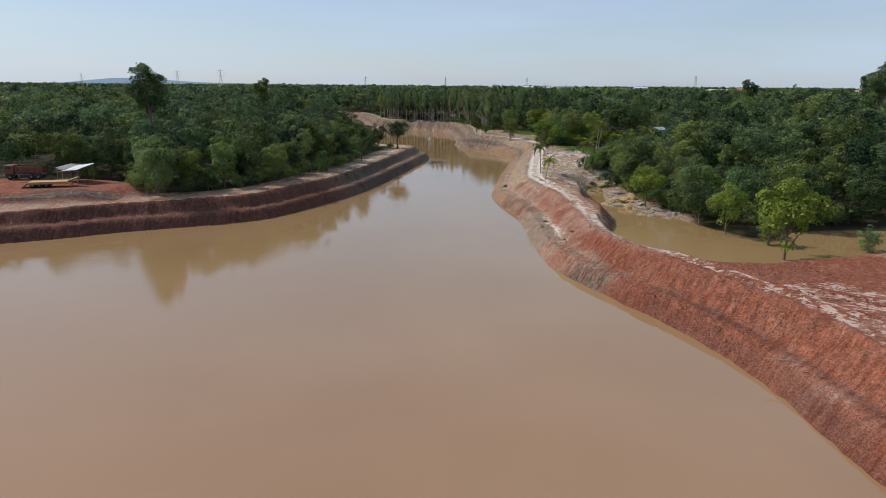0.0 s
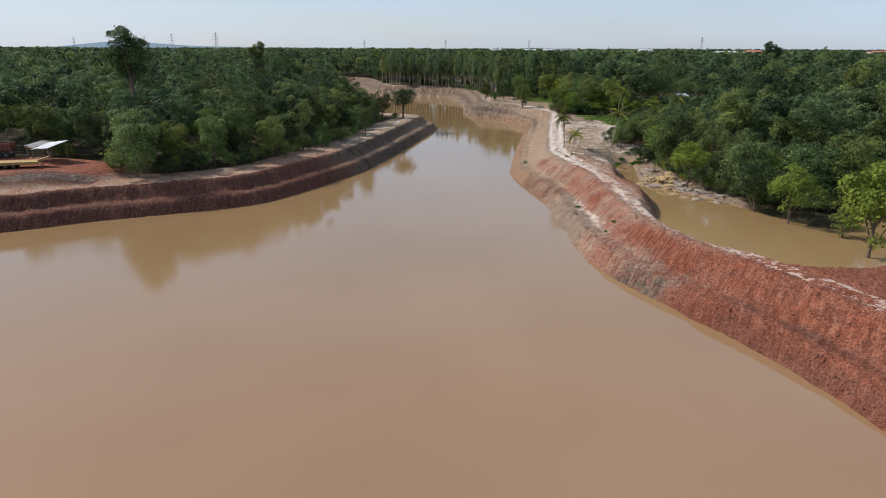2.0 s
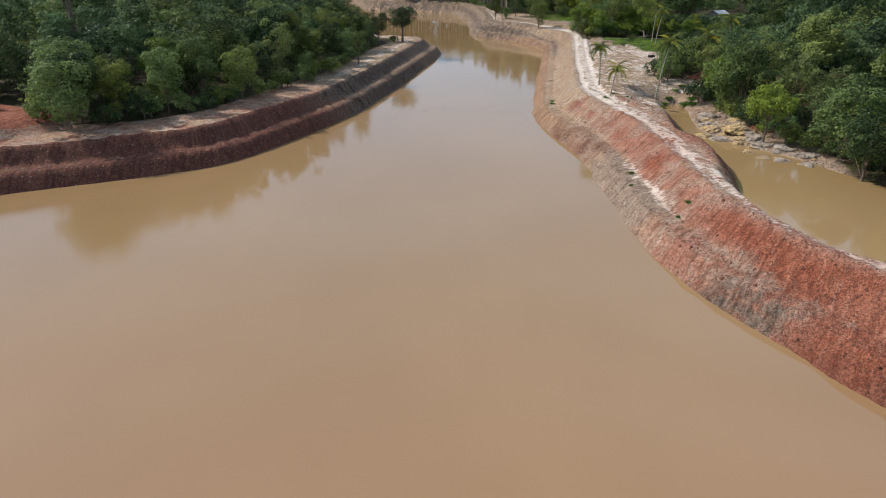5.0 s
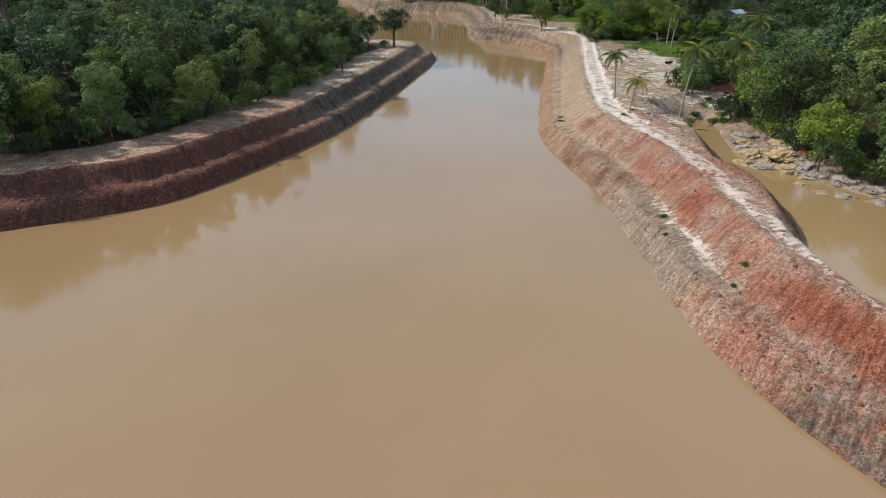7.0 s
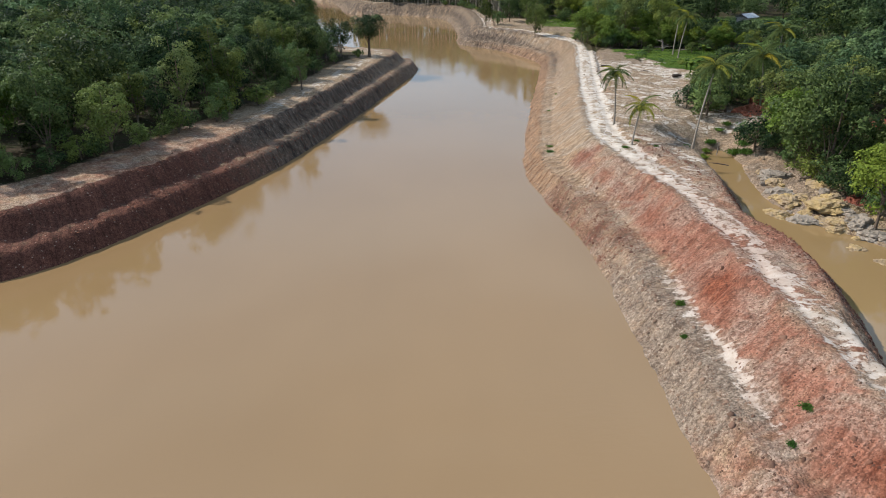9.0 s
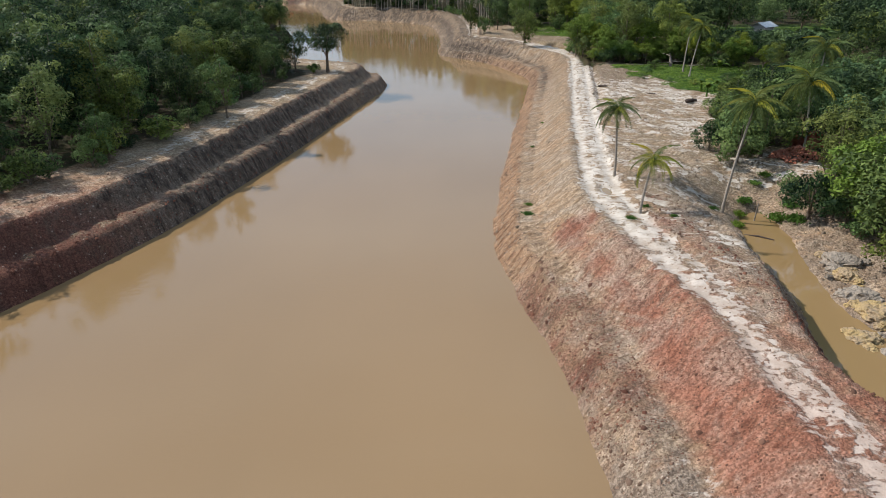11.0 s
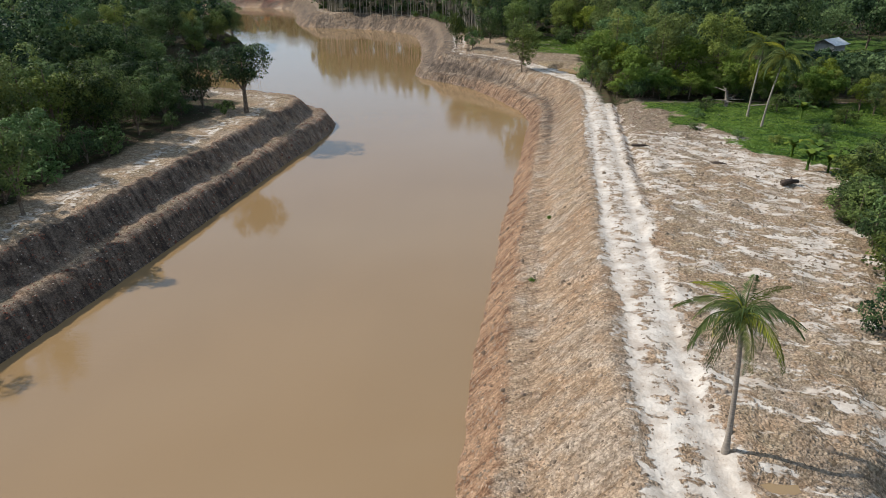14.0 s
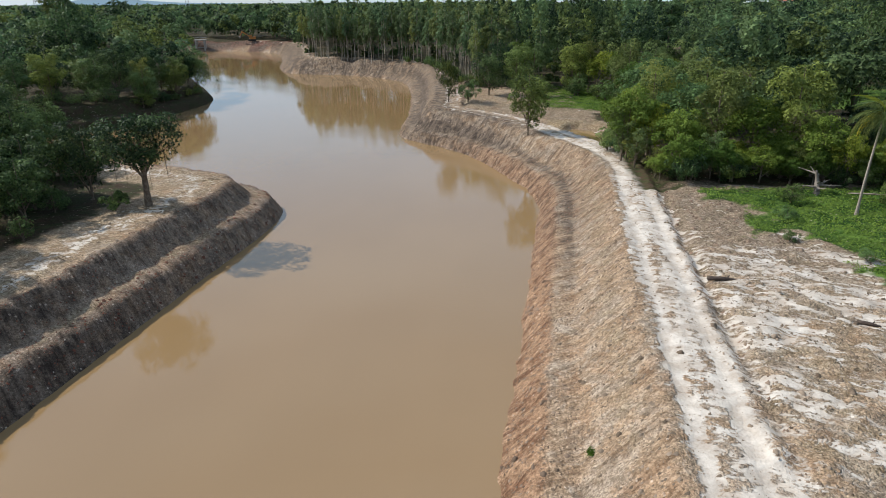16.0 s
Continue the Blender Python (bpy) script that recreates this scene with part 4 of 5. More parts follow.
# single trees that stand out
SINGLE = "single trees by the water"
for key, x, y, size, tall, label in (
    ("fresh", 44.8, 79.2, 1.38, 1.05, "spreading yellow-green tree standing at the flooded pond's edge"),
    ("slender", 46.6, 87.2, 0.8, 1.0, "thin green tree leaning over the flooded pond"),
    ("fresh", 43.2, 93.4, 0.95, 1.1, "pale green leafy tree at the flooded pond"),
    ("round", 41.6, 99.6, 0.9, 0.95, "dark green leafy tree at the flooded pond"),
    ("fresh", 37.2, 113.6, 0.92, 1.0, "yellow-green tree with bare trunk on pale mud heaps"),
    ("fresh", 38.4, 131.0, 1.12, 0.85, "bright green round-crowned tree beside the pond"),
    ("low", 36.2, 134.5, 0.95, 1.0, "low dense green tree beside the pond"),
    ("low", 37.6, 147.0, 1.15, 1.1, "dense green bush tree at the field's edge"),
    ("low", 40.5, 153.0, 1.3, 1.1, "dense green bush tree at the field's edge"),
    ("round", 43.5, 160.0, 0.8, 1.0, "dense dark green tree at the field's edge"),
    ("slender", 58.5, 84.0, 0.75, 0.8, "small green tree in the flooded ground"),
    ("slender", -20.8, 167.2, 0.95, 1.0, "slim tree with bare dark trunk on the sandy bank"),
    ("round", 12.84, 264.2, 0.62, 1.5, "dense green tree beside the cut ditch"),
    ("round", 24.0, 236.4, 0.85, 1.18, "green tree with forked trunk beside the puddle"),
    ("low", 16.3, 264.1, 0.78, 1.1, "dry brownish-green shrub beside the cut ditch"),
    ("round", 20.5, 272.5, 0.95, 1.0, "dense dark green tree behind the cut ditch"),
    ("tall", 25.5, 271.0, 0.85, 1.0, "dense dark green tree behind the cut ditch"),
    ("emergent", -64.8, 145.5, 1.0, 1.0, "very tall dark tree rising above the forest"),
    ("emergent", -150.0, 190.0, 0.9, 0.9, "very tall dark tree rising above the forest"),
    ("emergent", -92.0, 330.0, 1.0, 0.95, "very tall dark tree rising above the forest"),
    ("emergent", 150.0, 330.0, 1.0, 0.95, "very tall dark tree rising above the forest"),
    ("emergent", 128.0, 330.0, 0.8, 0.9, "very tall dark tree rising above the forest"),
    ("emergent", 62.0, 300.0, 0.8, 0.86, "very tall dark tree rising above the forest"),
    ("emergent", 190.0, 300.0, 1.1, 0.95, "very tall dark tree rising above the forest"),
    ("emergent", 131.0, 199.0, 1.05, 1.08, "very tall dark tree rising above the forest"),
    ("wide", -73.0, 300.0, 1.5, 1.3, "tall spreading tree rising above the forest"),
    ("tall", 137.0, 258.0, 1.35, 1.3, "tall dark tree rising above the forest"),
    ("wide", -128.0, 200.0, 1.35, 1.3, "tall spreading tree rising above the forest"),
    ("wide", 112.0, 250.0, 1.3, 1.35, "tall spreading tree rising above the forest"),
    ("wide", 70.0, 240.0, 1.25, 1.35, "tall spreading tree rising above the forest"),
    ("wide", 98.0, 262.0, 1.2, 1.4, "tall spreading tree rising above the forest"),
    ("low", 34.4, 144.8, 0.95, 0.95, "dense feathery green bush at the field's edge"),
    ("low", 33.2, 148.8, 0.65, 1.1, "small leafy bush with bare stems at the field's edge"),
    ("low", 36.4, 148.4, 1.1, 1.0, "dense feathery green bush at the field's edge"),
    ("round", -20.6, 205.6, 0.8, 1.05, "dense dark green tree on the sandy spit"),
    ("round", -24.2, 202.5, 0.78, 1.0, "dense dark green tree on the sandy spit"),
    ("shrub", -20.3, 194.5, 0.45, 1.1, "small dark green bush on the sandy spit"),
    ("airy", -23.0, 192.0, 0.72, 0.95, "green tree with slim bare trunk on the sandy spit"),
    ("round", 52.0, 101.5, 0.85, 1.0, "dense dark green tree at the flooded pond"),
    ("wide", 60.0, 103.0, 0.85, 1.0, "dense dark green tree at the flooded pond"),
    ("round", 68.0, 101.0, 0.9, 1.0, "dense dark green tree at the flooded pond"),
    ("fresh", 55.5, 99.5, 0.7, 1.0, "bright green leafy tree at the flooded pond"),
    ("shrub", 49.5, 98.5, 0.8, 1.0, "low green bush at the flooded pond"),
    ("shrub", 63.0, 99.5, 0.9, 1.0, "low green bush at the flooded pond"),
    ("shrub", 57.5, 100.5, 0.9, 1.0, "low green bush at the flooded pond"),
    ("wide", -49.6, 112.5, 0.95, 1.0, "spreading grey-green tree at the red yard's edge"),
):
    plant(key, x, y, size, group=SINGLE, label=label, tall=tall)

lone = tree_thing("banyan_tree", 31, 4.1, 9.0, 3.0, 5600, 0.17, LEAF, BARK, "lone round-crowned tree on the sandy spit", lobes=44, thick=0.28)
lone.matrix_basis = pose(-14.4, 203.7, height(-14.4, 203.7) - 0.1)
for k in range(7):
    w = k * 0.9
    hang = under("hanging_root", mesh_of("hanging_root", *tubes([[((2.2 * math.cos(w), 2.2 * math.sin(w), 5.0), 0.025), ((2.25 * math.cos(w), 2.25 * math.sin(w), 2.2 + 0.25 * (k % 3)), 0.012)]], 4), BARK), lone)
bush = tree_thing("bush", 32, 1.25, 2.1, 0.1, 800, 0.17, LEAF, BARK, "small round dark green bush on the sandy spit", "bush", thick=0.06)
bush.matrix_basis = pose(-16.6, 202.0, height(-16.6, 202.0) - 0.05)


# ---- palms ----
def frond_mesh(name, length, material, seed):
    """An arching feather leaf: a midrib with two rows of hanging leaflets."""
    rng = np.random.default_rng(seed)
    rib, quads = [], []
    for k in range(13):
        t = k / 12
        rib.append(((length * (t - 0.18 * t**3), 0, length * (0.45 * t - 1.12 * t**2.2)), 0.045 * (1 - t) + 0.008))
    pts = [np.array(p) for p, _ in rib]
    for k in range(1, 13):
        for h in (0.0, 0.34, 0.67):
            p = pts[k - 1] * (1 - h) + pts[k] * h
            along = pts[k] - pts[k - 1]
            along /= np.linalg.norm(along)
            t = (k + h) / 13
            for side in (-1, 1):
                size = length * (0.1 + 0.17 * math.sin(math.pi * min(1, t * 0.85 + 0.15))) * rng.uniform(0.85, 1.1)
                out = along * 0.55 + np.array([0, side * 0.85, -0.75 + rng.uniform(-0.35, 0.3)])
                out /= np.linalg.norm(out)
                flat = np.cross(out, (0, 0, 1.0))
                flat /= np.linalg.norm(flat) + 1e-9
                w = flat * 0.019 * length / 3
                tip = p + out * size + np.array([0, 0, -0.16 * size])
                quads.append([p - w, p + out * size * 0.5 - w * 1.3, tip, p + out * size * 0.5 + w * 1.3])
    v, f = tubes([rib], 4)
    q = np.array(quads)
    verts = np.concatenate([v, q.reshape(-1, 3)])
    faces = np.concatenate([f, np.arange(len(q) * 4).reshape(-1, 4) + len(v)])
    return mesh_of(name, verts, faces, material)


FRONDS = {key: [frond_mesh("frond", 2.9, m, s) for s in (1, 2)] for key, m in (("green", LEAF_PALM), ("yellow", LEAF_YELLOW))}


def palm(x, y, trunk, lean, size, label, seed, tone="green", fronds=26):
    rng = np.random.default_rng(seed)
    base = new("coconut_palm")
    base.matrix_basis = pose(x, y, height(x, y) - 0.15)
    lx, ly = lean
    run = [((lx * t**1.6, ly * t**1.6, trunk * t), 0.115 - 0.04 * t + (0.07 if t == 0 else 0)) for t in np.linspace(0, 1, 9)]
    v, f = tubes([run], 8)
    under("trunk", mesh_of("trunk", v, f, PALM_BARK), base)
    for k in range(fronds):
        ob = under("frond", FRONDS["yellow" if (tone == "yellow" and k % 3) or k % 9 == 1 else "green"][k % 2], base)
        pitch = -72 + 100 * (k / fronds) ** 0.8
        ob.matrix_basis = pose(lx, ly, trunk, 0, pitch + rng.uniform(-8, 8), 137.5 * k + rng.uniform(-12, 12)) @ Matrix.Scale(size * rng.uniform(0.85, 1.1), 4)
    bm = bmesh.new()
    bmesh.ops.create_icosphere(bm, subdivisions=2, radius=0.3, matrix=pose(lx, ly, trunk) @ Matrix.Diagonal((0.8, 0.8, 1.3, 1)))
    part("crown_shaft", bm, LEAF_PALM, base)
    return tagged(base, label, "palm tree", "coconut palms")


palm(22.1, 141.0, 6.0, (-0.4, 0.1), 0.68, "coconut palm with drooping green fronds on the sandy bank", 1)
palm(21.9, 131.9, 4.0, (0.7, 0.6), 0.68, "short coconut palm with yellowing fronds on the sandy bank", 2, "yellow", 18)
palm(30.2, 136.6, 8.9, (1.3, 0.5), 0.86, "tall leaning coconut palm beside the flooded pond", 3)
palm(46.9, 198.4, 8.2, (0.5, 0.2), 0.95, "tall coconut palm with dry hanging fronds on grass", 4)
palm(46.2, 193.0, 7.6, (0.9, -0.2), 0.95, "tall coconut palm with dry hanging fronds on grass", 5)
palm(43.0, 149.5, 6.5, (-0.6, 0.4), 1.1, "coconut palm among dense bushes at the field's edge", 6)
palm(52.0, 166.0, 8.0, (0.3, 0.3), 1.0, "coconut palm among dense bushes at the field's edge", 8)


# ---- clods, grass ----
rng = np.random.default_rng(9)
n = 420000
cx, cy = rng.uniform(-30, 42, n), rng.uniform(50, 232, n)
ch, ((c_red, c_white, c_green), (c_grey, c_litter, c_yellow), (c_dark, _, c_umber)), _ = terrain(cx, cy)
de, dw = nearest(cx, cy, EAST_SHORE)[0], nearest(cx, cy, WEST_SHORE)[0]
keep = (ch > 0.08) & ~((c_umber > 0.3) & (rng.random(n) < 0.5)) & (c_green < 0.3) & (c_litter < 0.5) & (((de < 30) & (ch > 2.05)) | (de < 9) | (dw < 9)) & (rng.random(n) > np.where((de > 7.2) & (de < 10.6), 0.88, 0.75 * np.clip(c_white * 2, 0, 1)))
cx, cy, ch = cx[keep], cy[keep], ch[keep]
lump = np.array([(1, 0, -0.3), (0, 1, -0.3), (-1, 0, -0.3), (0, -1, -0.3), (0.2, 0.1, 0.7)], float)
lump_faces = np.array([(0, 1, 4), (1, 2, 4), (2, 3, 4), (3, 0, 4)])
size = 0.03 + 0.08 * rng.random(len(cx)) ** 4 * np.where(cx > 22, 1.5, 1.0)
cv = lump[None] * rng.uniform(0.6, 1.35, (len(cx), 5, 3)) * size[:, None, None] + np.stack([cx, cy, ch], 1)[:, None]
cf = lump_faces[None] + 5 * np.arange(len(cx))[:, None, None]
# clods pick up the same darkened slope colour, painted shade included
clod_tint = np.clip(c_red[keep] + 1.4 * c_dark[keep] + 0.9 * c_umber[keep], 0, 1)
# larger broken chunks, thickest on the steep foot of the banks and on the field
foot = np.minimum(nearest(cx, cy, EAST_SHORE)[0], nearest(cx, cy, WEST_SHORE)[0])
odds = np.where(foot < 2.3, 0.09, np.where((foot > 6.6) & (foot < 10.6), 0.01, np.where(foot > 10.6, 0.13, 0.025)))
pick = np.flatnonzero(rng.random(len(cx)) < odds)
turn = 2 * math.pi * np.arange(5) / 5
chunk = np.concatenate([np.stack([np.cos(turn), np.sin(turn), np.full(5, -0.4)], 1), np.stack([0.62 * np.cos(turn + 0.5), 0.62 * np.sin(turn + 0.5), np.full(5, 0.5)], 1)])
chunk_faces = np.array([f for k in range(5) for f in ((k, (k + 1) % 5, 5 + k), ((k + 1) % 5, 5 + (k + 1) % 5, 5 + k))] + [(5, 6, 7), (5, 7, 8), (5, 8, 9)])
big = 0.055 + 0.14 * rng.random(len(pick)) ** 4
kv = chunk[None] * rng.uniform(0.45, 1.5, (len(pick), 10, 3)) * big[:, None, None] + np.stack([cx, cy, ch], 1)[pick][:, None]
kf = chunk_faces[None] + 10 * np.arange(len(pick))[:, None, None] + 5 * len(cx)


def clod_material():
    n = Nodes("clod")
    each = n.node("ShaderNodeNewGeometry").outputs["Random Per Island"]
    tint = n.attribute("tint").outputs["Fac"]
    pale = n.mix(each, (0.12, 0.088, 0.063), (0.31, 0.24, 0.18))
    return n.finish(n.mix(tint, pale, n.mix(each, (0.08, 0.034, 0.024), (0.2, 0.085, 0.055))), 0.95, 0, 0.1)


clods = new("clods", mesh_of("clods", np.concatenate([cv.reshape(-1, 3), kv.reshape(-1, 3)]), np.concatenate([cf.reshape(-1, 3), kf.reshape(-1, 3)]), clod_material(),
                             np.concatenate([np.repeat(clod_tint, 5), np.repeat(clod_tint[pick], 10)])))
tagged(clods, "loose clods and stones strewn over the bare banks", "stones", kind="stuff")

n = 190000
tx, ty = rng.uniform(26, 66, n), rng.uniform(164, 290, n)
th, ((_, _, t_green), _, _), _ = terrain(tx, ty)
keep = (t_green > 0.45) & (bumps(tx, ty, 3, 61) > -0.5)
tx, ty, th = tx[keep], ty[keep], th[keep]
p = np.stack([tx, ty, th + 0.12 + 0.55 * np.clip(bumps(tx, ty, 2.6, 62), 0, 1) * rng.uniform(0.4, 1, len(tx))], 1)
gq = leaves(p, rng.normal(size=p.shape) + np.array([0, 0, 0.8]), 0.115, rng, 0.4)
tagged(new("grass", leaf_mesh("grass", gq, GRASS, np.repeat(np.clip(0.5 + bumps(tx, ty, 5, 65), 0, 1), 3))), "lush low green weeds and creepers beside the bare field", "grass", kind="stuff")

tuft_quads = leaves(np.random.default_rng(3).normal(size=(420, 3)) * np.array([0.25, 0.22, 0.05]) + np.array([0, 0, 0.1]),
                    np.random.default_rng(4).normal(size=(420, 3)) + np.array([0, 0, 0.3]), 0.1, np.random.default_rng(5), 0.3)
tuft_mesh = leaf_mesh("grass_tuft", tuft_quads, GRASS)
for x, y, s in ((14.3, 138.2, 1.3), (14.6, 140.8, 1.0), (22.6, 132.8, 0.9), (20.9, 130.6, 1.0), (17.8, 102.2, 1.0), (20.0, 90.2, 1.1), (18.6, 88.5, 0.8), (24.2, 131, 0.8),
                (32.0, 137.6, 1.8), (33.2, 139.5, 2.0), (29.5, 137.0, 1.2), (17.2, 160.5, 0.7), (19.8, 171.0, 0.8), (43.8, 76.2, 1.8), (45.4, 76.6, 1.5), (16.9, 98.4, 0.8),
                (34.8, 136.4, 2.4), (35.6, 135.0, 2.6), (36.4, 137.8, 2.2), (31.0, 135.4, 1.8), (36.2, 142.6, 1.8), (35.0, 141.8, 1.6), (29.8, 120.0, 0.8)):
    ob = new("grass_tuft", tuft_mesh)
    ob.matrix_basis = pose(x, y, height(x, y), 0, 0, random.uniform(0, 360)) @ Matrix.Scale(0.72 * s, 4)
    tagged(ob, "small green grass tuft growing on bare earth", "grass tuft", "grass tufts on the bank")


# ---- banana plants ----
def banana_leaf(length, seed):
    """A broad arching leaf folded along its midrib."""
    rng = np.random.default_rng(seed)
    verts, faces = [], []
    for k in range(8):
        t = k / 7
        half = 0.16 * length * math.sin(math.pi * min(1.0, 0.12 + 0.86 * t)) ** 0.7
        mid = np.array([length * (0.75 * t - 0.1 * t * t), 0, length * (0.85 * t - 0.75 * t * t)])
        for side in (-1, 0, 1):
            verts.append(mid + np.array([0, side * half, -abs(side) * half * 0.35 + rng.uniform(-0.02, 0.02)]))
        if k:
            a = 3 * k
            faces += [(a - 3, a - 2, a + 1, a), (a - 2, a - 1, a + 2, a + 1)]
    return mesh_of("leaf", verts, faces, LEAF_FRESH)


BANANA = [banana_leaf(1.9, 1), banana_leaf(2.3, 2)]


def banana_plant(x, y, size, seed):
    rng = np.random.default_rng(seed)
    base = tagged(new("banana_plant"), "young banana plant with broad arching green leaves", "banana plant", "banana plants beside the field")
    base.matrix_basis = pose(x, y, height(x, y) - 0.1) @ Matrix.Scale(size, 4)
    under("stem", mesh_of("stem", *tubes([[((0, 0, 0), 0.16), ((0, 0, 0.8), 0.12), ((0.05, 0, 1.5), 0.06)]], 7), GRASS), base)
    for k in range(8):
        ob = under("leaf", BANANA[k % 2], base)
        ob.matrix_basis = pose(0.03, 0, 1.1 + 0.05 * k, 0, -35 + 8 * k - 30 * (k > 5) + rng.uniform(-8, 8), 137.5 * k)


for k, (x, y, size) in enumerate(((44.0, 181.5, 0.9), (45.2, 179.6, 1.0), (43.2, 177.0, 1.1), (44.6, 176.2, 0.9), (52.0, 196.0, 1.1))):
    banana_plant(x, y, size, 40 + k)
# low bushes in the weeds
for k, (x, y, size) in enumerate(((44.5, 186.0, 0.3), (47.5, 182.5, 0.4), (50.5, 188.5, 0.45), (54.0, 183.5, 0.5), (49.0, 178.5, 0.5), (52.5, 178.8, 0.55), (41.5, 188.0, 0.25), (40.5, 197.0, 0.35), (43.0, 201.5, 0.45),
                                  (51.5, 201.0, 0.5), (56.5, 195.0, 0.6), (58.5, 188.0, 0.6), (46.0, 174.5, 0.45), (38.6, 192.5, 0.25), (55.0, 203.0, 0.6))):
    plant("low", x, y, size, group="bushes in the weeds", label="low green bush growing among lush weeds", tall=0.8 + 0.05 * (k % 5))


# ---- made things ----
WHITE_TIN = worn("white_tin", (0.72, 0.74, 0.76), (0.55, 0.56, 0.57), 1.5, 0.4, 0.3, 0.1, 0.01)
GREY_TIN = worn("grey_tin", (0.3, 0.31, 0.32), (0.2, 0.19, 0.18), 1.5, 0.5, 0.4, 0.1, 0.01)
TIMBER = worn("weathered_timber", (0.2, 0.14, 0.09), (0.3, 0.23, 0.16), 3.0, 0.9, stretch=(1, 1, 4))
DEAD_WOOD = worn("dead_wood", (0.27, 0.235, 0.2), (0.15, 0.12, 0.1), 3.0, 0.9)
DARK_WOOD = worn("wet_dark_wood", (0.05, 0.035, 0.028), (0.09, 0.065, 0.05), 4.0, 0.8)
RUSTY = worn("rusty_red_paint", (0.2, 0.08, 0.05), (0.12, 0.055, 0.04), 2.0, 0.7, 0.1)
YELLOW = worn("faded_yellow_paint", (0.45, 0.3, 0.1), (0.33, 0.22, 0.1), 2.0, 0.6)
ORANGE = worn("orange_machine_paint", (0.5, 0.22, 0.05), (0.36, 0.15, 0.05), 2.0, 0.5)
RUBBER = worn("tyre_rubber", (0.02, 0.02, 0.02), (0.05, 0.04, 0.035), 6.0, 0.85)
STEEL = worn("galvanised_steel", (0.34, 0.36, 0.38), (0.26, 0.28, 0.3), 2.0, 0.5, 0.5)
CONCRETE = worn("weathered_concrete", (0.42, 0.4, 0.37), (0.3, 0.28, 0.25), 1.2, 0.9)
PLASTER = worn("pale_plaster", (0.7, 0.68, 0.65), (0.58, 0.56, 0.53), 0.3, 0.8)
RED_ROOF = worn("red_roof_sheet", (0.5, 0.16, 0.1), (0.4, 0.13, 0.09), 0.3, 0.6)
OCHRE_MUD = worn("ochre_mud", (0.5, 0.36, 0.17), (0.4, 0.3, 0.2), 0.8, 0.95, 0, 1.0, 0.25)
GREY_MUD = worn("grey_mud", (0.4, 0.34, 0.28), (0.26, 0.22, 0.18), 0.8, 0.95, 0, 1.0, 0.25)
RED_MUD = worn("red_mud", (0.3, 0.09, 0.055), (0.22, 0.075, 0.05), 0.8, 0.95, 0, 1.0, 0.25)
GLASS = worn("dusty_glass", (0.03, 0.04, 0.05), (0.05, 0.06, 0.07), 2.0, 0.15)


def box(bm, sx, sy, sz, m, bevel=0.03):
    """A bevelled block of those sizes about the middle of m."""
    made = bmesh.ops.create_cube(bm, size=1.0, matrix=m @ Matrix.Diagonal((sx, sy, sz, 1)))
    if bevel:
        edges = list({e for v in made["verts"] for e in v.link_edges})
        bmesh.ops.bevel(bm, geom=edges, offset=bevel, segments=1, affect="EDGES")
    return bm


def block(name, sx, sy, sz, m, material, parent, label="", bevel=0.03):
    return part(name, box(bmesh.new(), sx, sy, sz, m, bevel), material, parent, label, flat=True)


def rod(name, points, radius, material, parent, sides=6, label=""):
    v, f = tubes([[(p, radius) for p in points]], sides)
    ob = under(name, mesh_of(name, v, f, material), parent)
    if label:
        ob["label"] = label
    return ob


def ribbed(sx, sy, m, ribs):
    """A ribbed roof sheet, ridges running along its y."""
    bm = bmesh.new()
    rows = []
    for top in (0.02, -0.02):
        for j in (-0.5, 0.5):
            rows.append([bm.verts.new(m @ Vector((sx * (i / (2 * ribs) - 0.5), sy * j, top + (0.035 if i % 2 else 0)))) for i in range(2 * ribs + 1)])
    for a, b in ((rows[0], rows[1]), (rows[3], rows[2]), (rows[2], rows[0]), (rows[1], rows[3])):
        for i in range(2 * ribs):
            bm.faces.new((a[i], a[i + 1], b[i + 1], b[i]))
    for i in (0, -1):
        bm.faces.new((rows[0][i], rows[1][i], rows[3][i], rows[2][i]))
    return bm


def wheel(x, y, z, radius, width, parent):
    bm = bmesh.new()
    bmesh.ops.create_cone(bm, cap_ends=True, segments=18, radius1=radius, radius2=radius, depth=width, matrix=pose(x, y, z, 90))
    bmesh.ops.bevel(bm, geom=[e for e in bm.edges if len(e.link_faces) == 2 and abs(e.verts[0].co.y - e.verts[1].co.y) < 1e-4], offset=0.06, segments=1, affect="EDGES")
    whole = part("wheel", bm, RUBBER, parent)
    bm = bmesh.new()
    bmesh.ops.create_cone(bm, cap_ends=True, segments=12, radius1=radius * 0.5, radius2=radius * 0.42, depth=width + 0.04, matrix=pose(x, y, z, 90))
    part("rim", bm, GREY_TIN, whole)
    return whole


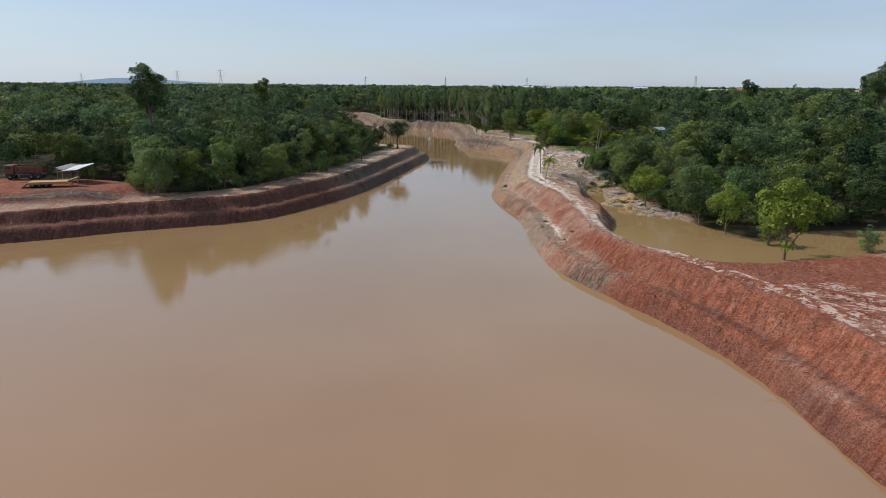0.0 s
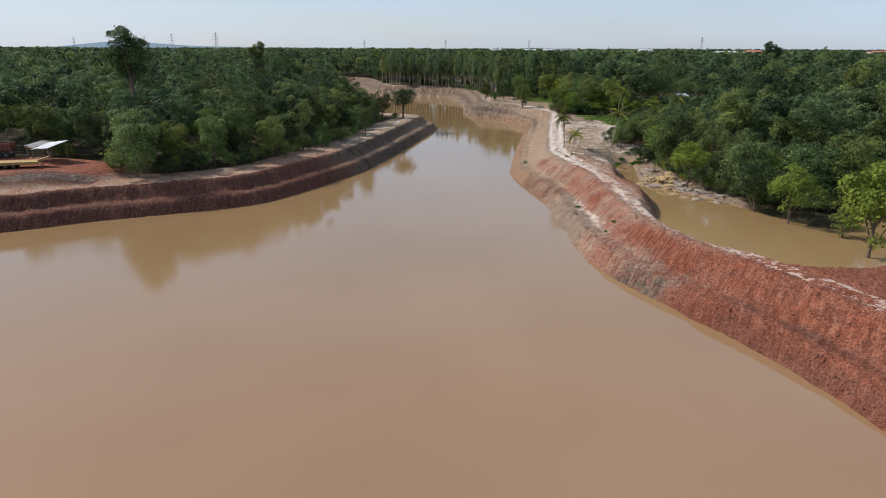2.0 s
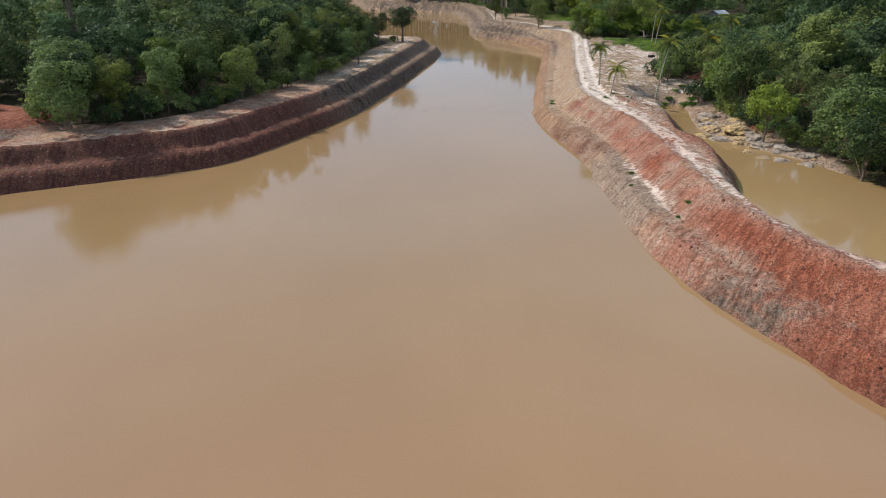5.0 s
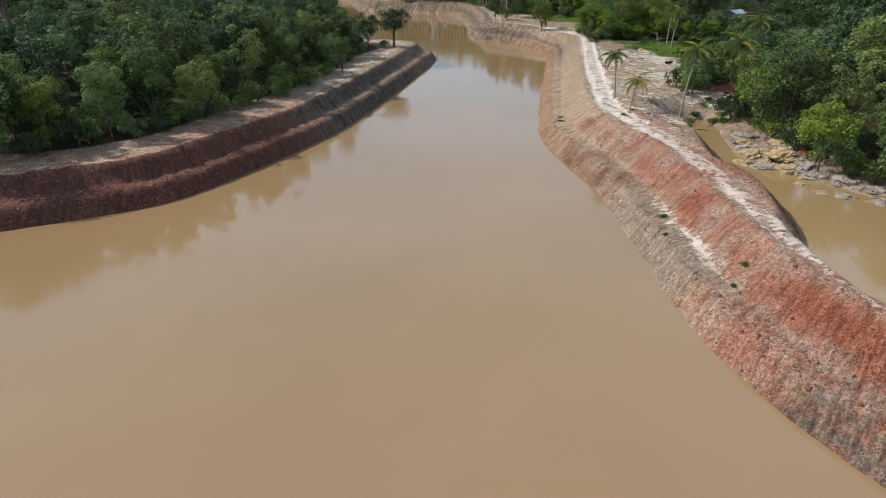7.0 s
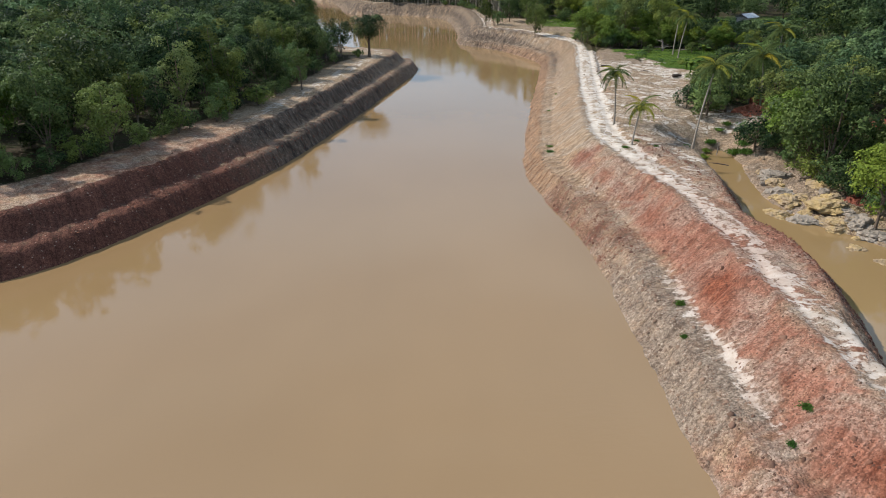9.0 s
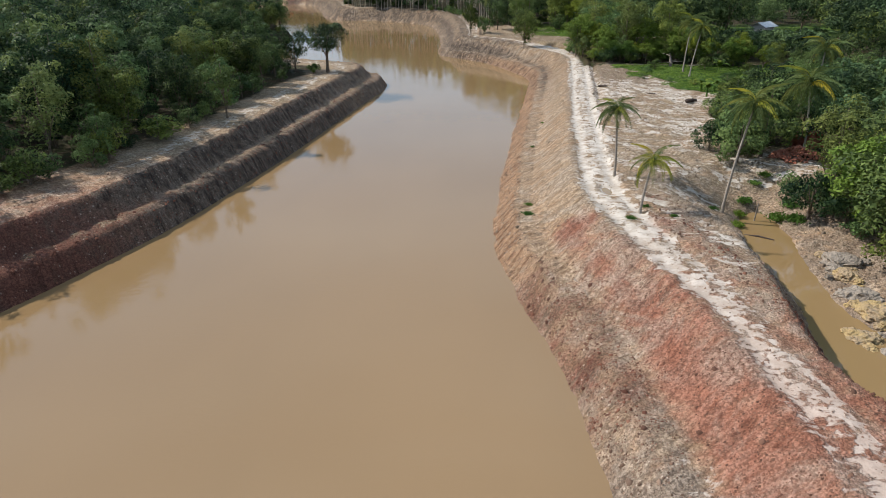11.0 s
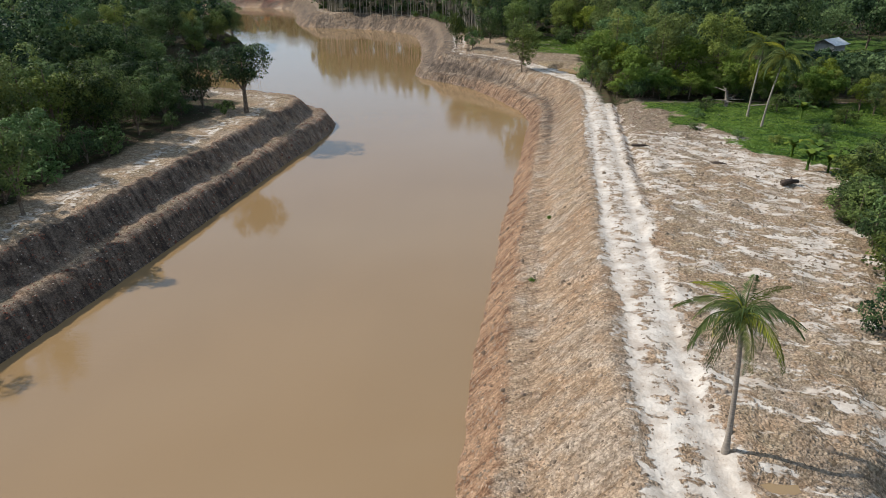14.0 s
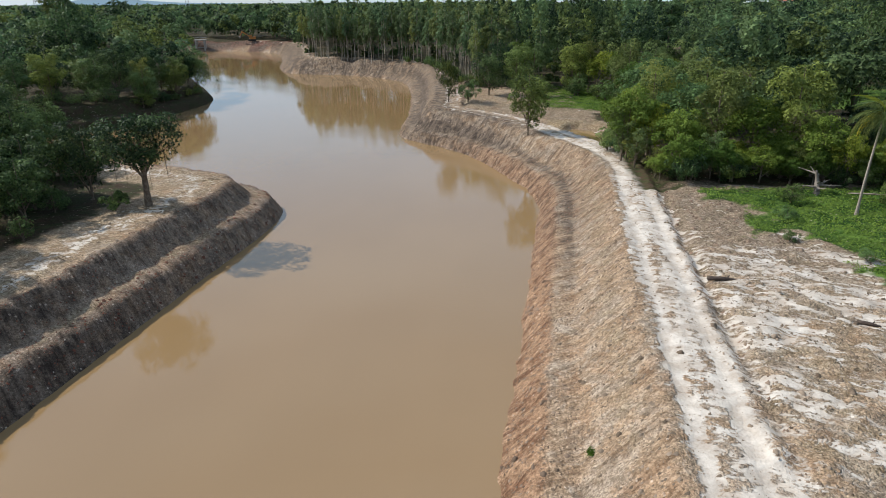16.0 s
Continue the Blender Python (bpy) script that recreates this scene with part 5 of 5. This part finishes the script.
# lean-to shed with a white tin roof at the yard
shed = tagged(new("shed"), "open timber shed with a sloping white tin roof at the yard", "shed")
shed.matrix_basis = pose(-67.2, 118.4, height(-67.2, 118.4), 0, 0, -32)
part("roof_sheet", ribbed(5.6, 3.6, pose(0.3, 0, 2.75, 14, -7, 0), 12), WHITE_TIN, shed, "bright white ribbed tin roof sheet", flat=True)
part("roof_sheet", ribbed(2.6, 3.2, pose(-3.7, 0.2, 2.6, 10, 4, 0), 6), GREY_TIN, shed, "dull grey ribbed tin roof sheet", flat=True)
for px, py, pz in ((-2.3, -1.5, 2.15), (2.7, -1.5, 2.55), (-2.3, 1.5, 2.9), (2.7, 1.5, 3.2), (-4.7, -1.2, 2.3), (-4.7, 1.3, 2.7)):
    rod("post", [(px, py, -0.3), (px, py, pz)], 0.07, TIMBER, shed)
for py, pz in ((-1.5, 2.1), (1.5, 2.85)):
    rod("beam", [(-4.8, py, pz + 0.1), (2.8, py, pz + 0.35)], 0.06, TIMBER, shed)

# low-bed trailer on the yard
trailer = tagged(new("trailer"), "low flatbed trailer with a faded yellow deck parked on red earth", "trailer")
trailer.matrix_basis = pose(-68.4, 112.6, height(-68.4, 112.6), 0, 0, 16)
block("deck", 6.4, 2.5, 0.16, pose(-0.4, 0, 0.95), YELLOW, trailer, "faded yellow deck")
for side in (-1, 1):
    block("side_beam", 6.6, 0.14, 0.3, pose(-0.4, side * 1.15, 0.75), YELLOW, trailer)
    for wx in (-3.0, -1.9, -0.8):
        wheel(wx, side * 0.85, 0.45, 0.45, 0.35, trailer)
block("gooseneck", 1.6, 1.6, 0.3, pose(3.4, 0, 1.3, 0, -18), YELLOW, trailer)
block("ramp", 1.5, 2.3, 0.1, pose(-4.2, 0, 0.5, 0, -35), YELLOW, trailer)
rod("landing_leg", [(3.0, 0.5, 1.1), (3.0, 0.5, 0.0)], 0.07, GREY_TIN, trailer)
rod("landing_leg", [(3.0, -0.5, 1.1), (3.0, -0.5, 0.0)], 0.07, GREY_TIN, trailer)

# dump truck in the shade of the trees
truck = tagged(new("dump_truck"), "rust-red dump truck parked in tree shade on red earth", "truck")
truck.matrix_basis = pose(-79.0, 121.8, height(-79.0, 121.8), 0, 0, 12)
bm = bmesh.new()
for sx, sy, sz, m in ((4.6, 2.4, 0.14, pose(0.9, 0, 1.3)), (4.6, 0.1, 1.2, pose(0.9, 1.15, 1.95)), (4.6, 0.1, 1.2, pose(0.9, -1.15, 1.95)), (0.1, 2.4, 1.5, pose(-1.4, 0, 2.05)), (0.1, 2.4, 1.2, pose(3.2, 0, 1.95))):
    box(bm, sx, sy, sz, m)
part("tipper_body", bm, RUSTY, truck, "rust-red steel tipper body", flat=True)
for k in range(5):
    for side in (-1, 1):
        block("rib", 0.1, 0.1, 1.15, pose(-1.0 + k * 0.95, side * 1.24, 1.93), RUSTY, truck)
bm = box(bmesh.new(), 1.7, 2.2, 1.75, pose(-2.5, 0, 1.85), 0.12)
cab = part("cab", bm, RUSTY, truck, flat=True)
block("windscreen", 0.04, 1.8, 0.7, pose(-3.36, 0, 2.25), GLASS, cab, "dark windscreen", 0)
for side in (-1, 1):
    block("door_window", 0.9, 0.04, 0.6, pose(-2.6, side * 1.11, 2.3), GLASS, cab, "dark side window", 0)
    block("headlight", 0.05, 0.3, 0.18, pose(-3.37, side * 0.8, 1.2), WHITE_TIN, cab)
block("chassis", 7.0, 0.9, 0.25, pose(-0.1, 0, 0.95), GREY_TIN, truck)
block("bumper", 0.2, 2.2, 0.3, pose(-3.45, 0, 0.75), GREY_TIN, truck)
for wx in (-2.5, 1.2, 2.4):
    for side in (-1, 1):
        wheel(wx, side * 0.98, 0.5, 0.5, 0.34, truck)

# white-roofed house in the eastern trees
house = tagged(new("house"), "small house with a white tin gable roof among trees", "house")
house.matrix_basis = pose(78.3, 240.3, height(78.3, 240.3), 0, 0, 38) @ Matrix.Scale(0.8, 4)
block("wall", 5.6, 4.0, 4.6, pose(0, 0, 2.3), PLASTER, house)
for side in (-1, 1):
    part("roof_sheet", ribbed(7.0, 2.9, pose(0, side * 1.3, 5.1, -side * 24), 14), WHITE_TIN, house, "white ribbed tin roof sheet", flat=True)
    win = block("window", 1.0, 0.08, 1.0, pose(side * 1.5, -2.03, 2.8), TIMBER, house)
    block("pane", 0.8, 0.04, 0.8, pose(side * 1.5, -2.08, 2.8), GLASS, win, "", 0)
block("door", 0.9, 0.08, 2.0, pose(0, -2.03, 1.0), TIMBER, house)
for x in (-2.78, 2.78):
    bm = bmesh.new()
    bm.faces.new([bm.verts.new((x, y, z)) for y, z in ((-2, 4.55), (2, 4.55), (0, 5.55))])
    bmesh.ops.solidify(bm, geom=bm.faces[:], thickness=0.1)
    part("gable", bm, PLASTER, house, flat=True)


# uprooted dead tree on the grass
def dead_tree(x, y):
    rng = np.random.default_rng(77)
    base = tagged(new("dead_tree"), "uprooted grey dead tree stump with bare spreading limbs on grass", "dead tree")
    base.matrix_basis = pose(x, y, height(x, y) - 0.2)
    v, f = tubes([[((0, 0, 0), 0.5), ((0.05, 0, 0.6), 0.28), ((-0.1, 0.1, 1.5), 0.18), ((-0.3, 0.1, 2.4), 0.07)]], 9)
    under("trunk", mesh_of("trunk", v, f, DEAD_WOOD), base)
    for k in range(9):
        w, up = k * 0.72 + rng.uniform(-0.2, 0.2), rng.uniform(-0.1, 0.6)
        reach, z = rng.uniform(0.9, 2.2), rng.uniform(0.7, 2.0)
        p = [(0, 0, z), (math.cos(w) * reach * 0.5, math.sin(w) * reach * 0.5, z + up * reach * 0.4), (math.cos(w + 0.15) * reach, math.sin(w + 0.15) * reach, max(0.35, z + up * reach))]
        v, f = tubes([[(p[0], 0.1), (p[1], 0.06), (p[2], 0.02)]], 6)
        under("limb", mesh_of("limb", v, f, DEAD_WOOD), base)
    return base


dead_tree(46.6, 204.2)


def log(x, y, length, radius, turn, material, label, tilt=2.0, name="log", lift=0.0):
    """A fallen log with a stub of branch, lying on the ground."""
    base = new(name)
    v, f = tubes([[((-length / 2, 0, 0), radius * 0.7), ((-length / 2, 0, 0), radius), ((0, 0.06 * length, 0.02), radius * 0.85), ((length / 2, 0, 0), radius * 0.6), ((length / 2 + 0.02, 0, 0), radius * 0.2)],
                  [((0.1 * length, 0.05 * length, 0), radius * 0.5), ((0.22 * length, 0.2 * length, radius * 1.2), radius * 0.15)]], 8)
    under("stem", mesh_of("stem", v, f, material), base)
    base.matrix_basis = pose(x, y, height(x, y) + radius * 0.6 + lift, 0, tilt, turn)
    return tagged(base, label, "log", "fallen logs")


log(39.6, 172.6, 1.6, 0.28, 20, DARK_WOOD, "short black rotten log on the bare field")
log(30.8, 185.0, 1.9, 0.16, -8, DARK_WOOD, "dark fallen log on the bare field")
log(36.3, 178.9, 1.1, 0.14, -30, DARK_WOOD, "small dark log on the bare field")
log(30.0, 48.0, 3.6, 0.05, -20, DEAD_WOOD, "thin pale pole lying on the red bank", 1.0, "pole")
log(16.3, 124.6, 2.4, 0.035, -78, DEAD_WOOD, "thin pale pole lying on the bank's slope", 1.0, "pole")
log(42.0, 206.0, 5.0, 0.09, -25, DEAD_WOOD, "pale fallen branch at the edge of the grass")
log(50.0, 203.0, 4.5, 0.08, -60, DEAD_WOOD, "pale fallen branch at the edge of the grass", -12, lift=0.35)
stake = new("stake")
rod("stem", [(0, 0, -0.6), (0.15, 0.1, 1.5)], 0.06, DEAD_WOOD, stake)
stake.matrix_basis = pose(33.0, 136.6, 2.0)
tagged(stake, "thin leaning stake standing in the flooded pond", "stake")
drift = new("driftwood")
rod("stem", [(-0.9, 0.5, -0.05), (0, 0, 0.06), (0.9, -0.7, 0.02)], 0.07, DARK_WOOD, drift)
drift.matrix_basis = pose(31.9, 133.2, 2.0)
tagged(drift, "dark driftwood floating in the flooded pond", "driftwood")


# heaps of dug clay in and beside the pond
def heap_mesh(seed, material):
    bm = bmesh.new()
    bmesh.ops.create_icosphere(bm, subdivisions=4, radius=1.0)
    off = Vector((seed * 7.1, seed * 3.3, 0))
    for v in bm.verts:
        p = v.co + off
        lumps = 1 + 0.34 * noise.noise(p * 1.6) + 0.2 * noise.noise(p * 4.2) + 0.16 * abs(noise.noise(p * 8)) + 0.12 * noise.noise(p * 15)
        v.co *= lumps
        if v.co.z < -0.25:
            v.co.z = -0.25
    me = bpy.data.meshes.new("clay_mound")
    bm.to_mesh(me)
    bm.free()
    me.materials.append(material)
    return me


HEAPS = [heap_mesh(k, m) for k, m in enumerate((OCHRE_MUD, GREY_MUD, OCHRE_MUD, RED_MUD, GREY_MUD))]
for k, (x, y, wide, tall, kind) in enumerate((
    (31.6, 118.2, 1.0, 0.5, 0), (33.2, 116.6, 1.2, 0.6, 1), (35.0, 115.2, 1.3, 0.7, 2), (36.6, 112.8, 1.2, 0.6, 4), (33.6, 120.6, 1.3, 0.75, 2), (35.4, 117.6, 1.6, 0.9, 0),
    (36.8, 115.4, 1.5, 0.8, 1), (33.9, 122.8, 1.1, 0.7, 1), (35.3, 127.6, 1.4, 0.7, 4), (34.6, 125.6, 1.0, 0.6, 0), (38.4, 123.0, 1.8, 0.9, 0), (40.0, 126.5, 1.6, 0.8, 4),
    (38.4, 111.0, 1.3, 0.6, 4), (35.0, 108.2, 0.7, 0.25, 0), (36.6, 107.2, 0.9, 0.2, 1), (38.8, 105.4, 0.8, 0.2, 4), (34.2, 110.8, 0.6, 0.25, 2), (40.2, 108.2, 1.2, 0.5, 1), (39.5, 119.0, 1.6, 0.8, 3))):
    word = {0: "ochre yellow", 1: "pale grey", 2: "ochre yellow", 3: "dark red", 4: "pale grey"}[kind]
    for n_lump in range(4):
        w, out = 2.2 * n_lump + k, 0.0 if n_lump == 0 else wide * (0.7 + 0.15 * n_lump)
        px, py, s = x + out * math.cos(w), y + out * math.sin(w), 0.8 if n_lump == 0 else 0.55 - 0.1 * n_lump
        ob = new("clay_mound", HEAPS[kind if n_lump < 3 else (kind + 1) % 3])
        ob.matrix_basis = pose(px, py, max(height(px, py) - 0.1, 1.9), 0, 0, 67 * k + 40 * n_lump) @ Matrix.Diagonal((wide * s * 1.2, wide * s, max(tall, 0.35) * (0.4 + 0.6 * s) * 0.95, 1))
        tagged(ob, f"lumpy {word} clay mound at the flooded pond" if n_lump < 3 else "small crumbled clay lump at the flooded pond", "mound", "clay mounds in the pond")
for x, y, wide, tall in ((46.4, 137.2, 1.8, 1.5), (50.6, 134.8, 2.2, 1.7), (44.0, 151.0, 1.6, 1.3)):
    ob = new("clay_mound", HEAPS[3])
    ob.matrix_basis = pose(x, y, height(x, y), 0, 0, x * 9) @ Matrix.Diagonal((wide, wide, tall, 1))
    tagged(ob, "dark red earth mound among the bushes", "mound")

# heap of broken red stone
rng = np.random.default_rng(23)
rocks, rock_faces = [], []
for k in range(420):
    w, out = rng.uniform(0, 6.283), rng.random() ** 0.6
    x, y = 40.6 + 2.6 * out * math.cos(w), 146.2 + 1.5 * out * math.sin(w)
    z = height(x, y) + 1.2 * (1 - out) ** 0.8 + rng.uniform(-0.05, 0.05)
    rocks.append(np.array([(1, 0, 0), (0, 1, 0), (-1, 0, 0), (0, -1, 0), (0, 0, 0.8), (0, 0, -0.8)]) * rng.uniform(0.6, 1.4, (6, 3)) * rng.uniform(0.1, 0.2) + (x, y, z))
    rock_faces.append(np.array([(0, 1, 4), (1, 2, 4), (2, 3, 4), (3, 0, 4), (1, 0, 5), (2, 1, 5), (3, 2, 5), (0, 3, 5)]) + 6 * k)
tagged(new("stone_heap", mesh_of("stone_heap", np.concatenate(rocks), np.concatenate(rock_faces), worn("red_stone", (0.3, 0.1, 0.06), (0.42, 0.17, 0.11), 5.0, 0.9))),
       "heap of broken red stones beside dense bushes", "stone heap", kind="stuff")

# brush raked into a bank before the yard
rng = np.random.default_rng(21)
sticks = []
for _ in range(260):
    x = rng.uniform(-84, -56)
    y = 104 + 0.35 * (x + 66) + rng.normal() * 1.1
    w, s = rng.uniform(0, 6.28), rng.uniform(0.4, 1.3)
    z = height(x, y)
    sticks.append([((x - s * math.cos(w), y - s * math.sin(w), z + rng.uniform(-0.1, 0.2)), 0.035), ((x + s * math.cos(w), y + s * math.sin(w), z + rng.uniform(0.05, 0.5)), 0.015)])
v, f = tubes(sticks, 4)
tagged(new("brushwood", mesh_of("brushwood", v, f, DEAD_WOOD)), "grey dead brushwood raked along the yard's edge", "brushwood", kind="stuff")


# ---- the far end ----
def excavator(x, y, turn):
    base = tagged(new("excavator"), "orange excavator working on the far earth dam", "excavator")
    base.matrix_basis = pose(x, y, height(x, y), 0, 0, turn)
    for side in (-1, 1):
        block("track", 3.6, 0.55, 0.8, pose(0, side * 1.05, 0.4), RUBBER, base, bevel=0.2)
    block("house", 2.9, 2.4, 1.1, pose(-0.4, 0, 1.5), ORANGE, base, bevel=0.1)
    cab = block("cab", 1.3, 1.0, 1.5, pose(0.5, 0.7, 2.2), ORANGE, base, bevel=0.08)
    block("pane", 0.04, 0.8, 0.9, pose(1.17, 0.7, 2.4), GLASS, cab, "dark glass pane", 0)
    block("boom", 4.2, 0.35, 0.45, pose(2.6, -0.2, 3.3, 0, -35), ORANGE, base)
    block("stick", 2.8, 0.28, 0.35, pose(4.9, -0.2, 3.4, 0, 60), ORANGE, base)
    block("bucket", 0.9, 1.0, 0.8, pose(5.5, -0.2, 1.9, 0, 30), GREY_TIN, base, bevel=0.15)
    return base


excavator(-84.0, 474.0, 200)
weir = tagged(new("weir"), "small concrete spillway with piers at the reservoir's far end", "weir")
weir.matrix_basis = pose(-112.0, 470.0, 0.0, 0, 0, 8)
for k in range(4):
    block("pier", 0.6, 3.0, 5.5, pose(-6 + 4 * k, 0, 2.2), CONCRETE, weir)
block("bridge_deck", 14, 2.2, 0.4, pose(0, 0, 5.2), CONCRETE, weir)
block("sill_wall", 13, 1.0, 2.4, pose(0, 0.6, 0.8), CONCRETE, weir)
for side in (-1, 1):
    rod("rail", [(-7, side * 1.0, 6.2), (7, side * 1.0, 6.2)], 0.05, STEEL, weir)


def pylon(x, y, high):
    """A lattice power mast with three cross arms."""
    base = tagged(new("power_pylon"), "distant grey steel lattice power pylon above the woods", "pylon", "power pylons")
    base.matrix_basis = pose(x, y, height(x, y), 0, 0, 25)
    w = high * 0.1
    at = lambda t: w * (1 - t) ** 1.3 + 0.5
    for sx in (-1, 1):
        for sy in (-1, 1):
            v, f = tubes([[((sx * at(t), sy * at(t), high * t), 0.22) for t in np.linspace(0, 1, 7)]], 4)
            under("leg", mesh_of("leg", v, f, STEEL), base)
    runs = []
    for k in range(9):
        a, b = at(k / 9), at((k + 1) / 9)
        for sx, sy, ex, ey in ((-1, -1, 1, -1), (1, -1, 1, 1), (1, 1, -1, 1), (-1, 1, -1, -1)):
            runs.append([((sx * a, sy * a, high * k / 9), 0.12), ((ex * b, ey * b, high * (k + 1) / 9), 0.12)])
            runs.append([((ex * a, ey * a, high * k / 9), 0.12), ((sx * b, sy * b, high * (k + 1) / 9), 0.12)])
    v, f = tubes(runs, 4)
    under("bracing", mesh_of("bracing", v, f, STEEL), base)
    for t, reach in ((0.68, 0.17), (0.81, 0.2), (0.93, 0.15)):
        v, f = tubes([[((-high * reach, 0, high * t), 0.15), ((0, 0, high * (t + 0.03)), 0.25), ((high * reach, 0, high * t), 0.15)]], 4)
        under("cross_arm", mesh_of("cross_arm", v, f, STEEL), base)
    return base


for x, y, high in ((-585, 1690, 55), (-700, 1700, 52), (-905, 2000, 50), (-1060, 1900, 46), (-20, 2600, 50), (-320, 2500, 48), (310, 2700, 52), (735, 2000, 50)):
    pylon(x, y, high)


def works(x, y, sx, sy, sz, roof, label):
    """A far industrial hall: walls, a low gable roof, and a row of windows."""
    base = tagged(new("warehouse"), label, "warehouse", "far warehouses")
    base.matrix_basis = pose(x, y, height(x, y))
    block("wall", sx, sy, sz, pose(0, 0, sz / 2), PLASTER, base, bevel=0)
    for side in (-1, 1):
        block("roof", sx + 2, sy * 0.55, 0.6, pose(0, side * sy * 0.26, sz + sy * 0.055, -side * 12), roof, base, bevel=0)
    for k in range(6):
        win = block("window", sx * 0.09, 0.3, 3.0, pose(sx * (k / 6 - 0.42), -sy / 2 - 0.1, sz * 0.72), GREY_TIN, base, bevel=0)
        block("pane", sx * 0.08, 0.2, 2.6, pose(sx * (k / 6 - 0.42), -sy / 2 - 0.3, sz * 0.72), GLASS, win, bevel=0)


for x, y, sx, sz, roof in ((130, 1900, 42, 24, WHITE_TIN), (215, 1850, 30, 25, WHITE_TIN), (262, 1800, 36, 24, WHITE_TIN), (330, 1900, 46, 25, GREY_TIN), (500, 1750, 34, 24, WHITE_TIN), (605, 1500, 44, 22, WHITE_TIN),
                           (640, 1450, 30, 24, RED_ROOF), (835, 1330, 40, 24, RED_ROOF)):
    works(x, y, sx, 24, sz - 10, roof, "distant pale factory hall with a red roof" if roof is RED_ROOF else "distant pale factory hall with a light tin roof")


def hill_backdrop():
    n = Nodes("painted_haze_hills")
    # distance haze is put into a self-lit blue colour; the hills take no sun
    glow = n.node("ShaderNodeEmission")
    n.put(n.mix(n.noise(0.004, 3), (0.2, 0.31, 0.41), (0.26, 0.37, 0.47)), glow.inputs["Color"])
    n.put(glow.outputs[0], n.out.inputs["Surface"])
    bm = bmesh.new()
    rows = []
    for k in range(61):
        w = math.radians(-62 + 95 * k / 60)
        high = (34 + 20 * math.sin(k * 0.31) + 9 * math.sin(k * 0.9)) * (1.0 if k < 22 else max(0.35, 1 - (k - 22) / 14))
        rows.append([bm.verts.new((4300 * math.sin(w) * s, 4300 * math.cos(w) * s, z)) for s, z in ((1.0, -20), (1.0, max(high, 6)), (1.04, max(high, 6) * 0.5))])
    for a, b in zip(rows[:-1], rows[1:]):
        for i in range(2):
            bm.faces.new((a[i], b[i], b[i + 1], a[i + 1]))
    return tagged(part("backdrop", bm, n.mat), "low hills along the horizon, blue haze painted in as glow", "hills", kind="structure")


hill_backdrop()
